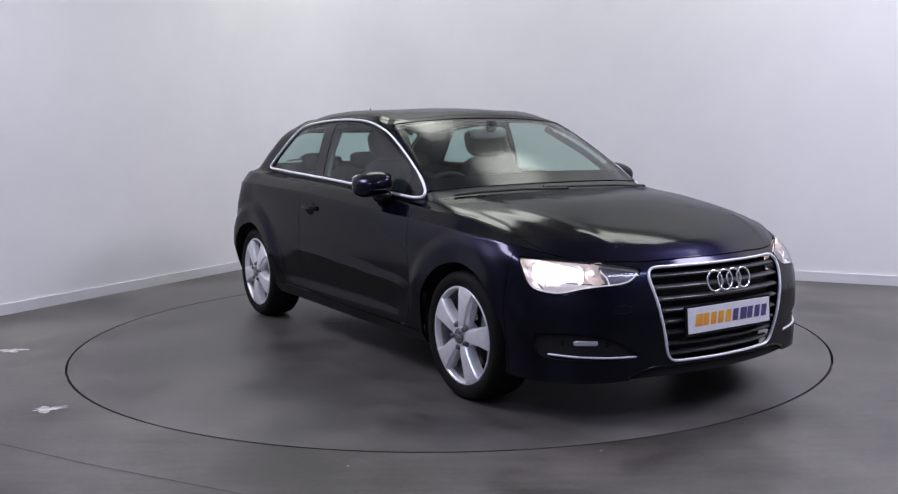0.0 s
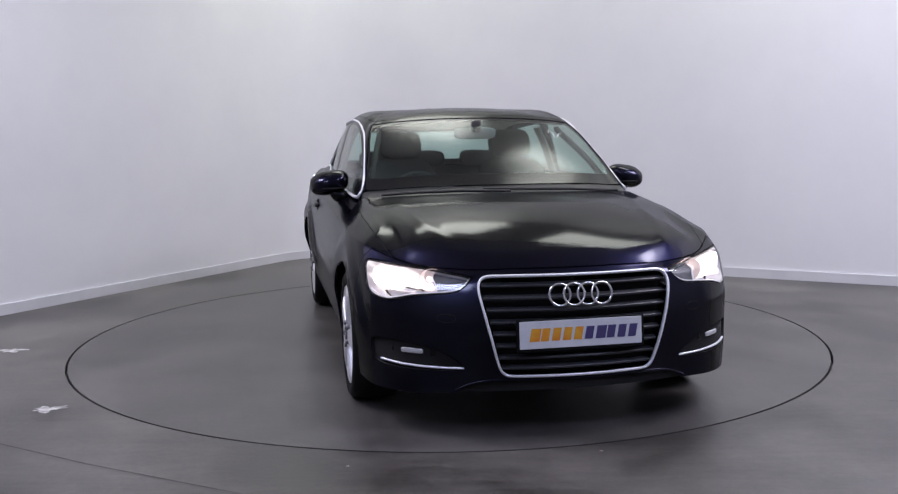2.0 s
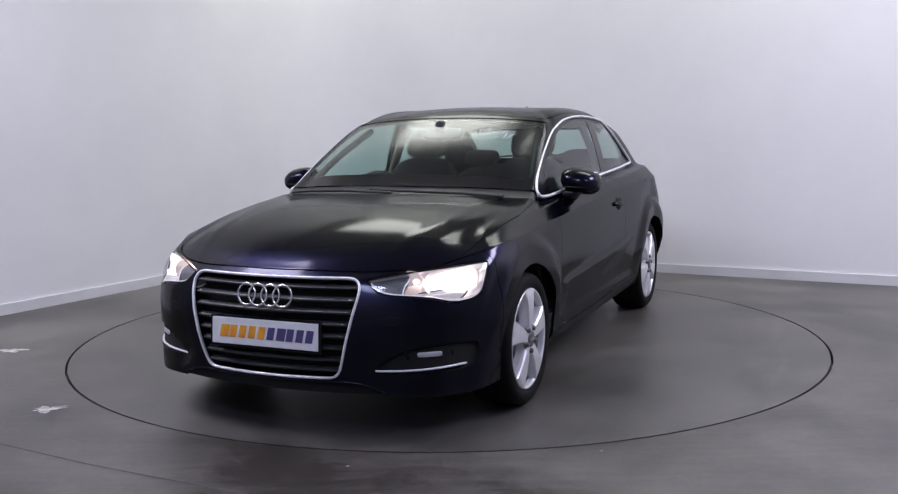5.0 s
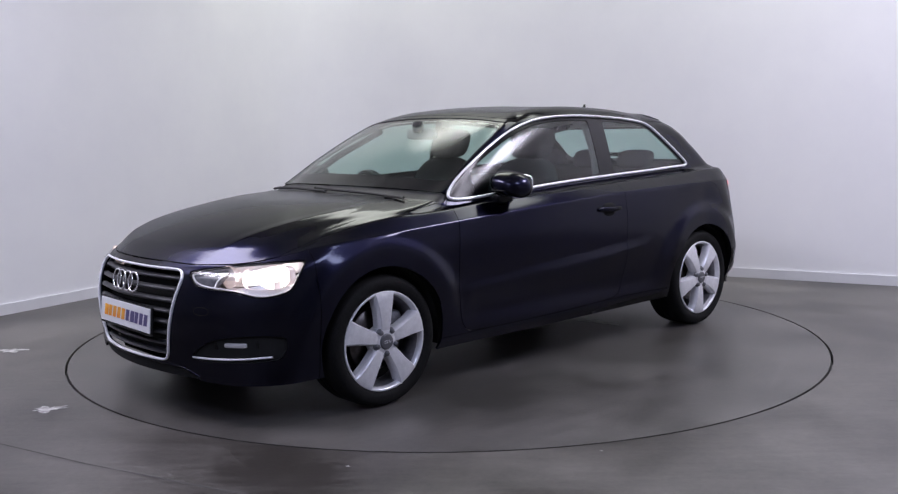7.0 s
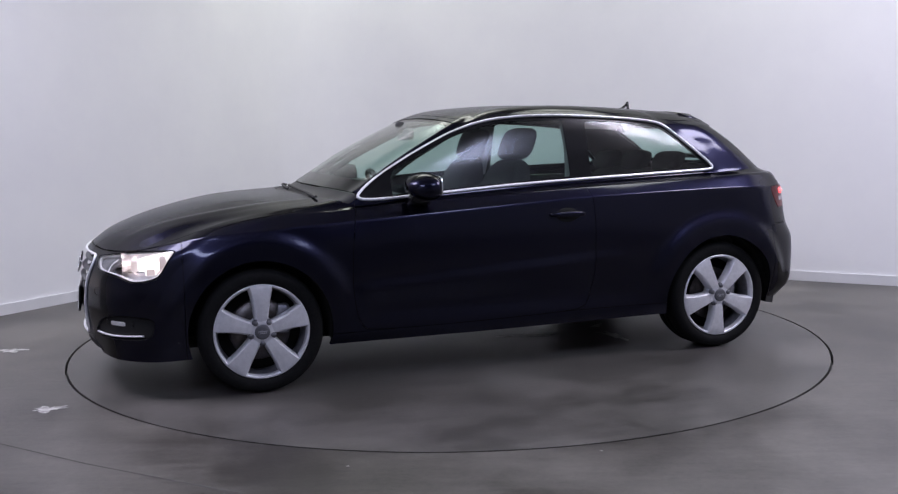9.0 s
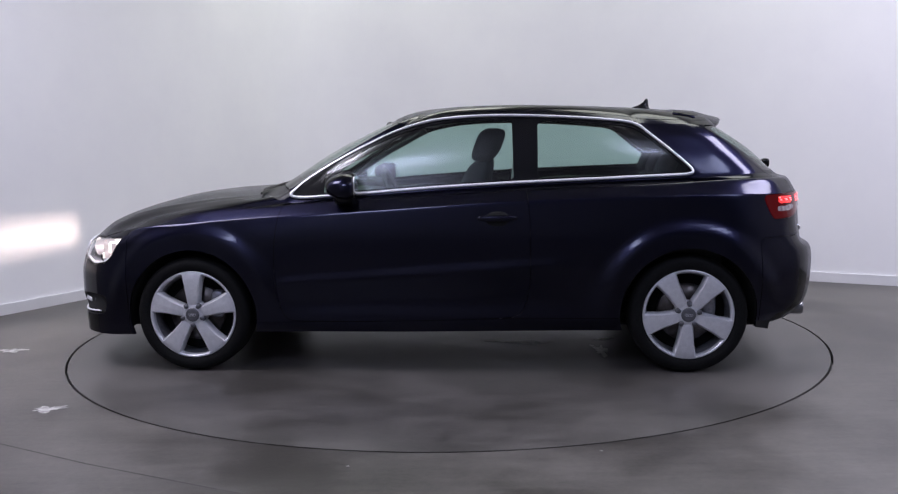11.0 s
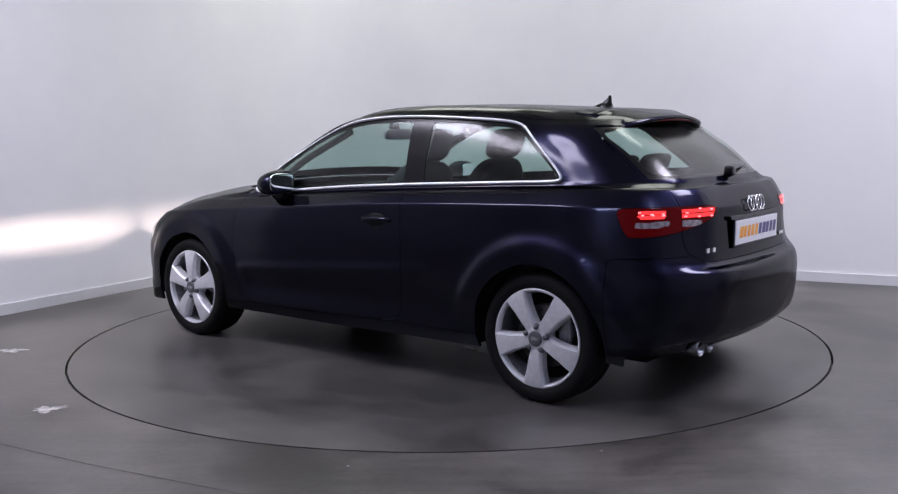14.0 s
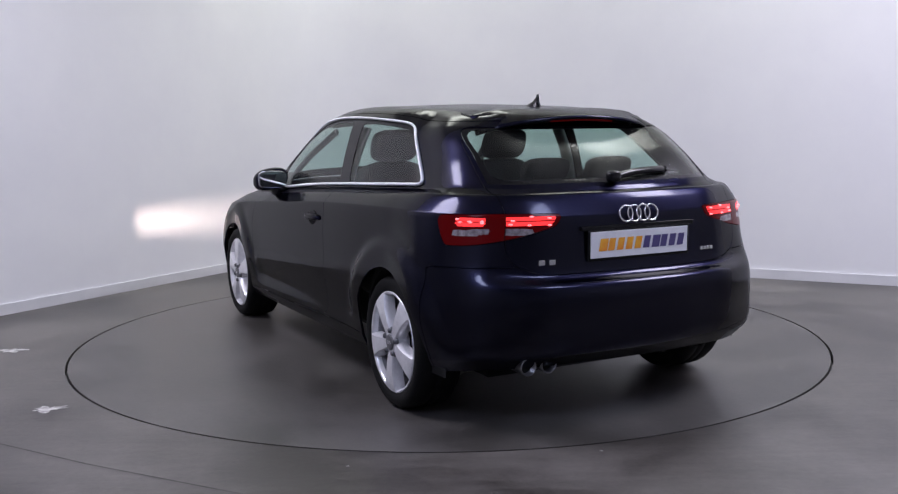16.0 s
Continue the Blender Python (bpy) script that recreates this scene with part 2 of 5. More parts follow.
def ragged(x, y, r, stretch, turn, seed, z=0.0015):
    """A thin ragged pale patch."""
    rnd = random.Random(seed)
    bm = bmesh.new()
    n, c, s = 56, math.cos(math.radians(turn)), math.sin(math.radians(turn))
    a = [rnd.uniform(0, 6.28) for _ in range(4)]
    top, low = [], []
    for k in range(n):
        w = 2 * math.pi * k / n
        d = r * (0.75 + 0.22 * math.sin(3 * w + a[0]) + 0.18 * math.sin(5 * w + a[1]) + 0.14 * math.sin(9 * w + a[2]) + rnd.uniform(-0.1, 0.1))
        p, q = d * math.cos(w) * stretch, d * math.sin(w)
        top.append(bm.verts.new((x + p * c - q * s, y + p * s + q * c, z)))
        low.append(bm.verts.new((x + p * c - q * s, y + p * s + q * c, -0.003)))
    bm.faces.new(top)
    for k in range(n):
        j = (k + 1) % n
        bm.faces.new((low[k], low[j], top[j], top[k]))
    return bm


def turntable():
    bm = bmesh.new()
    n = 192
    top = [bm.verts.new(((TABLE - 0.006) * math.cos(2 * math.pi * k / n), (TABLE - 0.006) * math.sin(2 * math.pi * k / n), 0.0)) for k in range(n)]
    low = [bm.verts.new((v.co.x, v.co.y, -0.04)) for v in top]
    bm.faces.new(top)
    bm.faces.new(low[::-1])
    for k in range(n):
        j = (k + 1) % n
        bm.faces.new((low[k], low[j], top[j], top[k]))
    root = tagged(new("turntable"), "round grey painted turntable flush with the floor", "turntable")
    part("disc", bm, table_paint, root)
    # four thin pale patches that turn with the disc
    for x, y, r, stretch, turn, seed in ((-0.43, 0.155, 0.045, 4.2, -8, 3), (-0.95, 0.055, 0.035, 2.0, 40, 5), (-0.90, 0.36, 0.045, 3.6, 95, 7), (-0.74, -0.51, 0.04, 2.6, 62, 11)):
        part("pale_patch", ragged(x - 0.0061, y + 0.111, r, stretch, turn, seed), patch_white, root, "pale ragged patch on the turntable")
    return root


table = turntable()

for x, y, r, stretch, turn, seed in ((-1.864, -1.562, 0.055, 1.5, 20, 21), (-2.60, -0.333, 0.06, 1.6, 0, 23), (-0.390, -2.378, 0.006, 1.0, 0, 29), (0.594, -2.245, 0.006, 1.0, 0, 31)):
    tagged(part("pale_patch", ragged(x, y, r, stretch, turn, seed), patch_white), "small pale worn patch on the floor", "floor mark", kind="structure")


def floor_joint(points, wide):
    """A narrow dark joint in the floor paint."""
    p = np.array(points, float)
    d = np.gradient(p, axis=0)
    d /= np.linalg.norm(d, axis=1, keepdims=True)
    q = np.stack([-d[:, 1], d[:, 0]], -1) * wide / 2
    v = [(*a, 0.0012) for a in p + q] + [(*a, 0.0012) for a in p - q]
    n = len(p)
    return mesh_object("floor_joint", v, [(i, n + i, n + i + 1, i + 1) for i in range(n - 1)], joint_grey, smooth=False)


tagged(floor_joint(((-2.9, -1.55), (-1.857, -2.058), (-1.406, -2.313), (-0.948, -2.539), (0.3, -3.15)), 0.010), "narrow dark joint in the floor", "floor joint", kind="structure")
tagged(floor_joint(((2.02, -1.62), (2.5, -1.75), (3.6, -2.1)), 0.008), "narrow dark joint in the floor", "floor joint", kind="structure")
# ---- car skin: one sheet from the sill up to the roof spine, half of the car ----
# columns run round the car from the nose to the tail, rows climb from the sill to the spine
CAGE = []


def cage_row(level, x, y, z):
    """One level of the skin, from the nose round to the tail."""
    CAGE.append(np.stack([np.array(x, float), np.array(y, float), np.array(z, float)], -1))


cage_row("sill_edge", (2.125, 2.105, 2.05, 1.945, 1.79, 1.63, 1.3, 1, 0.7, 0.2, -0.4, -0.95, -1.3, -1.62, -1.8, -1.915, -1.965, -1.98),
         (0, 0.22, 0.45, 0.695, 0.808, 0.846, 0.858, 0.845, 0.84, 0.84, 0.84, 0.845, 0.85, 0.83, 0.74, 0.55, 0.28, 0),
         (0.2, 0.198, 0.194, 0.188, 0.188, 0.195, 0.21, 0.21, 0.21, 0.21, 0.215, 0.22, 0.22, 0.24, 0.265, 0.275, 0.28, 0.28))
cage_row("sill_top", (2.125, 2.108, 2.055, 1.945, 1.79, 1.635, 1.3, 1, 0.7, 0.2, -0.4, -0.95, -1.3, -1.63, -1.845, -1.965, -2.02, -2.035),
         (0, 0.22, 0.46, 0.7, 0.815, 0.856, 0.868, 0.868, 0.865, 0.865, 0.865, 0.868, 0.872, 0.855, 0.77, 0.56, 0.28, 0),
         (0.262, 0.262, 0.26, 0.257, 0.258, 0.262, 0.26, 0.26, 0.265, 0.27, 0.275, 0.28, 0.285, 0.3, 0.325, 0.33, 0.335, 0.335))
cage_row("bumper", (2.145, 2.128, 2.075, 1.955, 1.8, 1.64, 1.3, 1, 0.7, 0.2, -0.4, -0.95, -1.3, -1.64, -1.865, -1.99, -2.048, -2.062),
         (0, 0.22, 0.46, 0.69, 0.812, 0.856, 0.862, 0.875, 0.868, 0.868, 0.868, 0.875, 0.868, 0.87, 0.77, 0.57, 0.285, 0),
         (0.42, 0.42, 0.415, 0.41, 0.41, 0.41, 0.41, 0.41, 0.41, 0.41, 0.415, 0.42, 0.43, 0.445, 0.465, 0.47, 0.475, 0.475))
cage_row("bumper_top", (2.135, 2.118, 2.065, 1.95, 1.8, 1.64, 1.3, 1, 0.7, 0.2, -0.4, -0.95, -1.3, -1.64, -1.87, -1.988, -2.043, -2.057),
         (0, 0.22, 0.46, 0.685, 0.81, 0.852, 0.862, 0.883, 0.882, 0.885, 0.885, 0.885, 0.874, 0.872, 0.755, 0.555, 0.285, 0),
         (0.56, 0.56, 0.555, 0.55, 0.555, 0.56, 0.56, 0.56, 0.565, 0.57, 0.575, 0.58, 0.585, 0.595, 0.612, 0.617, 0.618, 0.618))
cage_row("lamp_line", (2.1, 2.085, 2.03, 1.915, 1.77, 1.63, 1.3, 1, 0.7, 0.2, -0.4, -0.95, -1.3, -1.635, -1.845, -1.94, -1.98, -1.99),
         (0, 0.22, 0.45, 0.675, 0.8, 0.846, 0.858, 0.88, 0.884, 0.888, 0.888, 0.886, 0.871, 0.865, 0.735, 0.54, 0.285, 0),
         (0.655, 0.655, 0.65, 0.65, 0.67, 0.69, 0.7, 0.71, 0.72, 0.73, 0.735, 0.74, 0.745, 0.75, 0.708, 0.672, 0.662, 0.662))
cage_row("shoulder", (2.07, 2.05, 1.985, 1.85, 1.715, 1.6, 1.3, 1, 0.7, 0.2, -0.4, -0.95, -1.3, -1.6, -1.8, -1.915, -1.963, -1.975),
         (0, 0.215, 0.43, 0.645, 0.75, 0.812, 0.855, 0.858, 0.865, 0.872, 0.874, 0.872, 0.865, 0.838, 0.735, 0.54, 0.28, 0),
         (0.695, 0.695, 0.69, 0.705, 0.74, 0.765, 0.79, 0.812, 0.83, 0.86, 0.893, 0.91, 0.916, 0.916, 0.91, 0.9, 0.895, 0.895))
cage_row("upper_shoulder", (1.97, 1.955, 1.9, 1.77, 1.65, 1.55, 1.28, 0.98, 0.68, 0.19, -0.4, -0.95, -1.29, -1.57, -1.755, -1.875, -1.925, -1.94),
         (0, 0.21, 0.42, 0.595, 0.68, 0.748, 0.802, 0.815, 0.82, 0.83, 0.835, 0.828, 0.815, 0.792, 0.725, 0.545, 0.26, 0),
         (0.765, 0.764, 0.76, 0.785, 0.783, 0.8, 0.835, 0.853, 0.875, 0.9, 0.93, 0.95, 0.965, 0.975, 0.97, 0.968, 0.968, 0.968))
cage_row("hood_line", (1.5, 1.485, 1.44, 1.34, 1.25, 1.18, 1.05, 0.88, 0.62, 0.17, -0.4, -0.935, -1.27, -1.505, -1.7, -1.83, -1.875, -1.89),
         (0, 0.19, 0.375, 0.53, 0.65, 0.71, 0.765, 0.79, 0.797, 0.802, 0.802, 0.79, 0.767, 0.758, 0.7, 0.535, 0.245, 0),
         (0.907, 0.906, 0.902, 0.895, 0.888, 0.885, 0.882, 0.874, 0.893, 0.92, 0.949, 0.969, 0.982, 0.991, 0.997, 0.992, 0.992, 0.992))
cage_row("belt", (0.99, 0.98, 0.965, 0.94, 0.905, 0.87, 0.84, 0.77, 0.55, 0.15, -0.4, -0.92, -1.25, -1.43, -1.64, -1.79, -1.85, -1.87),
         (0, 0.16, 0.31, 0.44, 0.55, 0.63, 0.722, 0.75, 0.765, 0.772, 0.765, 0.745, 0.715, 0.722, 0.685, 0.53, 0.24, 0),
         (0.948, 0.948, 0.946, 0.943, 0.938, 0.932, 0.925, 0.893, 0.912, 0.941, 0.97, 0.989, 0.999, 1.007, 1.02, 1.015, 1.015, 1.015))
cage_row("mid_glass", (0.645, 0.64, 0.625, 0.605, 0.585, 0.565, 0.55, 0.505, 0.4, 0.1, -0.4, -0.87, -1.14, -1.29, -1.5, -1.655, -1.695, -1.71),
         (0, 0.16, 0.31, 0.44, 0.54, 0.6, 0.667, 0.686, 0.705, 0.717, 0.713, 0.7, 0.67, 0.66, 0.64, 0.505, 0.235, 0),
         (1.158, 1.157, 1.152, 1.145, 1.135, 1.125, 1.115, 1.108, 1.12, 1.15, 1.165, 1.165, 1.16, 1.155, 1.15, 1.15, 1.15, 1.15))
cage_row("glass_top", (0.27, 0.268, 0.26, 0.25, 0.24, 0.225, 0.213, 0.165, 0.1, -0.08, -0.4, -0.8, -1.03, -1.13, -1.35, -1.48, -1.52, -1.53),
         (0, 0.145, 0.285, 0.405, 0.49, 0.545, 0.594, 0.61, 0.62, 0.635, 0.64, 0.625, 0.595, 0.59, 0.572, 0.475, 0.225, 0),
         (1.335, 1.334, 1.329, 1.322, 1.315, 1.308, 1.302, 1.3, 1.315, 1.335, 1.34, 1.325, 1.3, 1.28, 1.275, 1.275, 1.275, 1.275))
cage_row("roof_rail", (0.2, 0.198, 0.19, 0.18, 0.165, 0.15, 0.13, 0.09, 0.03, -0.12, -0.42, -0.78, -0.98, -1.09, -1.3, -1.44, -1.49, -1.5),
         (0, 0.135, 0.265, 0.375, 0.455, 0.5, 0.535, 0.55, 0.57, 0.585, 0.59, 0.575, 0.545, 0.525, 0.5, 0.41, 0.215, 0),
         (1.363, 1.362, 1.357, 1.35, 1.343, 1.34, 1.338, 1.34, 1.353, 1.368, 1.373, 1.36, 1.343, 1.33, 1.32, 1.318, 1.318, 1.318))
cage_row("roof", (-0.1, -0.1, -0.11, -0.12, -0.13, -0.15, -0.17, -0.19, -0.22, -0.3, -0.48, -0.7, -0.85, -0.95, -1.1, -1.2, -1.24, -1.25),
         (0, 0.09, 0.17, 0.24, 0.29, 0.32, 0.34, 0.355, 0.365, 0.37, 0.37, 0.36, 0.345, 0.33, 0.29, 0.22, 0.12, 0),
         (1.402, 1.402, 1.4, 1.398, 1.396, 1.394, 1.393, 1.393, 1.394, 1.396, 1.396, 1.389, 1.383, 1.379, 1.372, 1.366, 1.364, 1.363))
cage_row("spine", (-0.35, -0.36, -0.37, -0.38, -0.39, -0.4, -0.42, -0.44, -0.46, -0.52, -0.6, -0.68, -0.74, -0.78, -0.83, -0.86, -0.88, -0.89),
         (0, 0, 0, 0, 0, 0, 0, 0, 0, 0, 0, 0, 0, 0, 0, 0, 0, 0),
         (1.41, 1.41, 1.41, 1.41, 1.41, 1.41, 1.41, 1.409, 1.409, 1.408, 1.406, 1.403, 1.401, 1.4, 1.398, 1.397, 1.396, 1.396))


CREASE = {1: 0.4, 4: 0.25, 5: 0.9, 8: 0.8, 10: 0.5}


def hermite(values, knots, at, crease=None):
    """Smooth curves through values (first axis) at the knots, read at the places at; crease: knots at which they bend sharply."""
    h = np.diff(knots)
    shape = (-1,) + (1,) * (values.ndim - 1)
    slope = np.diff(values, axis=0) / h.reshape(shape)
    tangent = np.empty_like(values)
    w = (h[:-1] / (h[:-1] + h[1:])).reshape(shape)
    tangent[1:-1] = slope[:-1] * (1 - w) + slope[1:] * w
    tangent[0], tangent[-1] = slope[0], slope[-1]
    leave, arrive = tangent.copy(), tangent.copy()
    for k, c in (crease or {}).items():
        leave[k] += (slope[k] - tangent[k]) * c
        arrive[k] += (slope[k - 1] - tangent[k]) * c
    i = np.clip(np.searchsorted(knots, at, side="right") - 1, 0, len(h) - 1)
    s = ((at - knots[i]) / h[i]).reshape(shape)
    d = h[i].reshape(shape)
    return ((2 * s**3 - 3 * s**2 + 1) * values[i] + (s**3 - 2 * s**2 + s) * d * leave[i]
            + (-2 * s**3 + 3 * s**2) * values[i + 1] + (s**3 - s**2) * d * arrive[i + 1])


def skin_grid(per_row=8, per_col=12):
    """The half skin as a fine grid of points, [row, column, xyz]."""
    cage = np.stack(CAGE)
    flip = np.array((1, -1, 1.0))
    cage = np.concatenate([cage, cage[-2:-3:-1] * flip], 0)
    cage = np.concatenate([cage[:, 1:2] * flip, cage, cage[:, -2:-1] * flip], 1)
    rows = np.concatenate([[0], np.cumsum(np.linalg.norm(np.diff(cage, axis=0), axis=-1).mean(1))])
    cols = np.concatenate([[0], np.cumsum(np.linalg.norm(np.diff(cage, axis=1), axis=-1)[:10].mean(0))])
    r = np.concatenate([np.linspace(a, b, per_row, endpoint=False) for a, b in zip(rows[:-2], rows[1:-1])] + [rows[-2:-1]])
    c = np.concatenate([np.linspace(a, b, per_col, endpoint=False) for a, b in zip(cols[1:-2], cols[2:-1])] + [cols[-2:-1]])
    fine = hermite(cage, rows, r, CREASE)
    fine = np.swapaxes(hermite(np.swapaxes(fine, 0, 1).copy(), cols, c), 0, 1)
    # even out the hood and the roof
    level = np.linspace(0, 13, len(fine))[:, None]
    column = np.linspace(0, 17, fine.shape[1])[None]
    across = (np.clip((level - 5.6) / 0.8, 0, 1) * np.clip((7.75 - level) / 0.5, 0, 1) * np.clip((5.6 - column) / 1.2, 0, 1))[..., None]
    top = np.clip((level - 11.5) / 0.8, 0, 1)[..., None] * np.ones_like(across)
    for _ in range(60):
        left = np.concatenate([fine[:, 1:2] * flip, fine[:, :-1]], 1)
        right = np.concatenate([fine[:, 1:], fine[:, -2:-1] * flip], 1)
        up = np.concatenate([fine[1:], fine[-2:-1] * flip])
        down = np.concatenate([fine[:1], fine[:-1]])
        fine = fine + (across * 0.5 * ((left + right) / 2 - fine) + top * 0.4 * ((up + down + left + right) / 4 - fine)) * (0.0, 0.0, 1.0)
    # flared lips over the wheels
    for hub, flare in ((1.30, 0.021), (-1.30, 0.028)):
        d = np.hypot(fine[..., 0] - hub, fine[..., 2] - 0.306)
        side = np.clip((fine[..., 1] - 0.6) / 0.15, 0, 1) * np.clip((fine[..., 2] - 0.32) / 0.15, 0, 1)
        k = np.clip((0.505 - d) / 0.085, 0, 1)
        fine[..., 1] += side * flare * k * k * (3 - 2 * k)
    # the door's hollow above the sill
    low = np.exp(-((fine[..., 2] - 0.36 - 0.02 * fine[..., 0]) / 0.07) ** 2)
    fine[..., 1] -= 0.010 * low * np.clip((0.85 - fine[..., 0]) / 0.15, 0, 1) * np.clip((fine[..., 0] + 0.9) / 0.15, 0, 1)
    # a low ledge along the door, rising to the rear
    drop = 0.495 + (0.83 - fine[..., 0]) * 0.067 - fine[..., 2]
    ledge = np.clip(drop / 0.032 + 0.5, 0, 1)
    ledge = ledge * ledge * (3 - 2 * ledge) * np.clip((0.16 - drop) / 0.12, 0, 1)
    fine[..., 1] += 0.011 * ledge * (fine[..., 1] > 0.6) * np.clip((0.86 - fine[..., 0]) / 0.08, 0, 1) * np.clip((fine[..., 0] + 0.75) / 0.4, 0, 1)
    # raised lines along the hood
    line = np.interp(fine[..., 0], (0.9, 1.3, 1.7, 2.0), (0.60, 0.575, 0.52, 0.45))
    on = np.clip((fine[..., 0] - 0.95) / 0.2, 0, 1) * np.clip((2.0 - fine[..., 0]) / 0.15, 0, 1) * (fine[..., 2] > 0.70)
    fine[..., 2] += 0.0032 * on * np.clip(1 - np.abs(fine[..., 1] - line) / 0.045, 0, 1)
    fine[:, 0, 1] = fine[:, -1, 1] = 0
    fine[-1, :, 1] = 0
    return fine


# ---- sheets: triangles whose corners carry place, normal, row and column ----
def half_sheet():
    g = skin_grid()
    du, dv = np.gradient(g, axis=0), np.gradient(g, axis=1)
    dv[:, 0] = dv[:, 0] * (0, 1, 0) + 1e-9
    dv[:, -1] = dv[:, -1] * (0, 1, 0) + 1e-9
    n = np.cross(dv, du)
    n[-1] = n[-1] * (1, 0, 1)
    n[:, 0, 1] = n[:, -1, 1] = 0
    n /= np.linalg.norm(n, axis=-1, keepdims=True) + 1e-12
    n[-1] = (0, 0, 1)
    if n[40:60, 100:120, 1].mean() < 0:
        n = -n
        n[-1] = (0, 0, 1)
    nr, nc = g.shape[:2]
    rr = np.repeat(np.linspace(0, 13, nr)[:, None], nc, 1)
    cc = np.repeat(np.linspace(0, 17, nc)[None], nr, 0)
    v = np.concatenate([g, n, rr[..., None], cc[..., None]], -1).reshape(-1, 8)
    k = np.arange(nr * nc).reshape(nr, nc)
    a, b, c, d = k[:-1, :-1].ravel(), k[:-1, 1:].ravel(), k[1:, 1:].ravel(), k[1:, :-1].ravel()
    f = np.concatenate([np.stack([a, c, b], -1), np.stack([a, d, c], -1)])
    turn = np.cross(v[f[:, 1], :3] - v[f[:, 0], :3], v[f[:, 2], :3] - v[f[:, 0], :3])
    if (turn * v[f[:, 0], 3:6]).sum() < 0:
        f = f[:, ::-1]
    return v, f


def tidy(v, f):
    used, inv = np.unique(f.ravel(), return_inverse=True)
    return v[used], inv.reshape(-1, 3)


def cut(sheet, g):
    """Cuts a sheet along g = 0: the side where g < 0, and the other one."""
    v, f = sheet
    if not len(f):
        return sheet, sheet
    g = np.where(np.abs(g) < 1e-7, 1e-7, g)
    neg = g < 0
    count = neg[f].sum(1)
    inside, outside = list(map(tuple, f[count == 3])), list(map(tuple, f[count == 0]))
    extra, made = [], {}

    def mid(a, b):
        key = (min(a, b), max(a, b))
        if key not in made:
            s = g[key[0]] / (g[key[0]] - g[key[1]])
            made[key] = len(v) + len(extra)
            extra.append(v[key[0]] * (1 - s) + v[key[1]] * s)
        return made[key]

    for tri in f[(count == 1) | (count == 2)]:
        t = list(map(int, tri))
        lone = [k for k in range(3) if neg[t[k]] == (neg[t].sum() == 1)][0]
        a, b, c = t[lone], t[(lone + 1) % 3], t[(lone + 2) % 3]
        p, q = mid(a, b), mid(a, c)
        one, two = ((inside, outside) if neg[a] else (outside, inside))
        one.append((a, p, q))
        two += [(p, b, c), (p, c, q)]
    v = np.concatenate([v, np.array(extra)]) if extra else v
    empty = np.zeros((0, 3), int)
    return (tidy(v, np.array(inside)) if inside else (v[:0], empty)), (tidy(v, np.array(outside)) if outside else (v[:0], empty))


def soften(poly, times=3):
    p = np.array(poly, float)
    for _ in range(times):
        q = np.roll(p, -1, 0)
        p = np.stack([p * 0.75 + q * 0.25, p * 0.25 + q * 0.75], 1).reshape(-1, 2)
    return p


def outline(a, b, poly):
    """Signed distance of the points (a, b) from a closed outline: negative inside."""
    p = np.stack([a, b], -1)
    best, inside = np.full(len(p), 1e9), np.zeros(len(p), bool)
    for s, e in zip(poly, np.roll(poly, -1, 0)):
        d = e - s
        k = np.clip(((p - s) @ d) / (d @ d + 1e-15), 0, 1)
        best = np.minimum(best, np.linalg.norm(p - s - k[:, None] * d, axis=1))
        cross = ((s[1] > p[:, 1]) != (e[1] > p[:, 1]))
        at = s[0] + (p[:, 1] - s[1]) * d[0] / np.where(abs(d[1]) < 1e-12, 1e-12, d[1])
        inside ^= cross & (p[:, 0] < at)
    return np.where(inside, -best, best)


def only(where, g):
    """g where the condition holds, far outside elsewhere."""
    return np.where(where, g, 1.0)


def seam(sheet, fun, gap=0.0016):
    """Takes a panel out of a sheet, with a joint round it."""
    panel, _ = cut(sheet, fun(sheet[0]) + gap)
    _, rest = cut(sheet, fun(sheet[0]) - gap)
    return panel, rest


def rims(sheet):
    """The open edges of a sheet as ordered lines of corner numbers."""
    f = sheet[1]
    e = np.concatenate([f[:, (0, 1)], f[:, (1, 2)], f[:, (2, 0)]])
    have = set(map(tuple, e))
    after = {a: b for a, b in map(tuple, e) if (b, a) not in have}
    loops, left = [], dict(after)
    while left:
        heads = set(left) - set(left.values())
        k = next(iter(heads)) if heads else next(iter(left))
        line = [k]
        while k in left:
            k = left.pop(k)
            line.append(k)
        loops.append(line)
    return loops


def mirrored(sheet):
    v = sheet[0].copy()
    v[:, 1] *= -1
    v[:, 4] *= -1
    return v, sheet[1][:, ::-1]


def joined(*sheets):
    at, vs, fs = 0, [], []
    for v, f in sheets:
        vs.append(v)
        fs.append(f + at)
        at += len(v)
    return np.concatenate(vs), np.concatenate(fs)


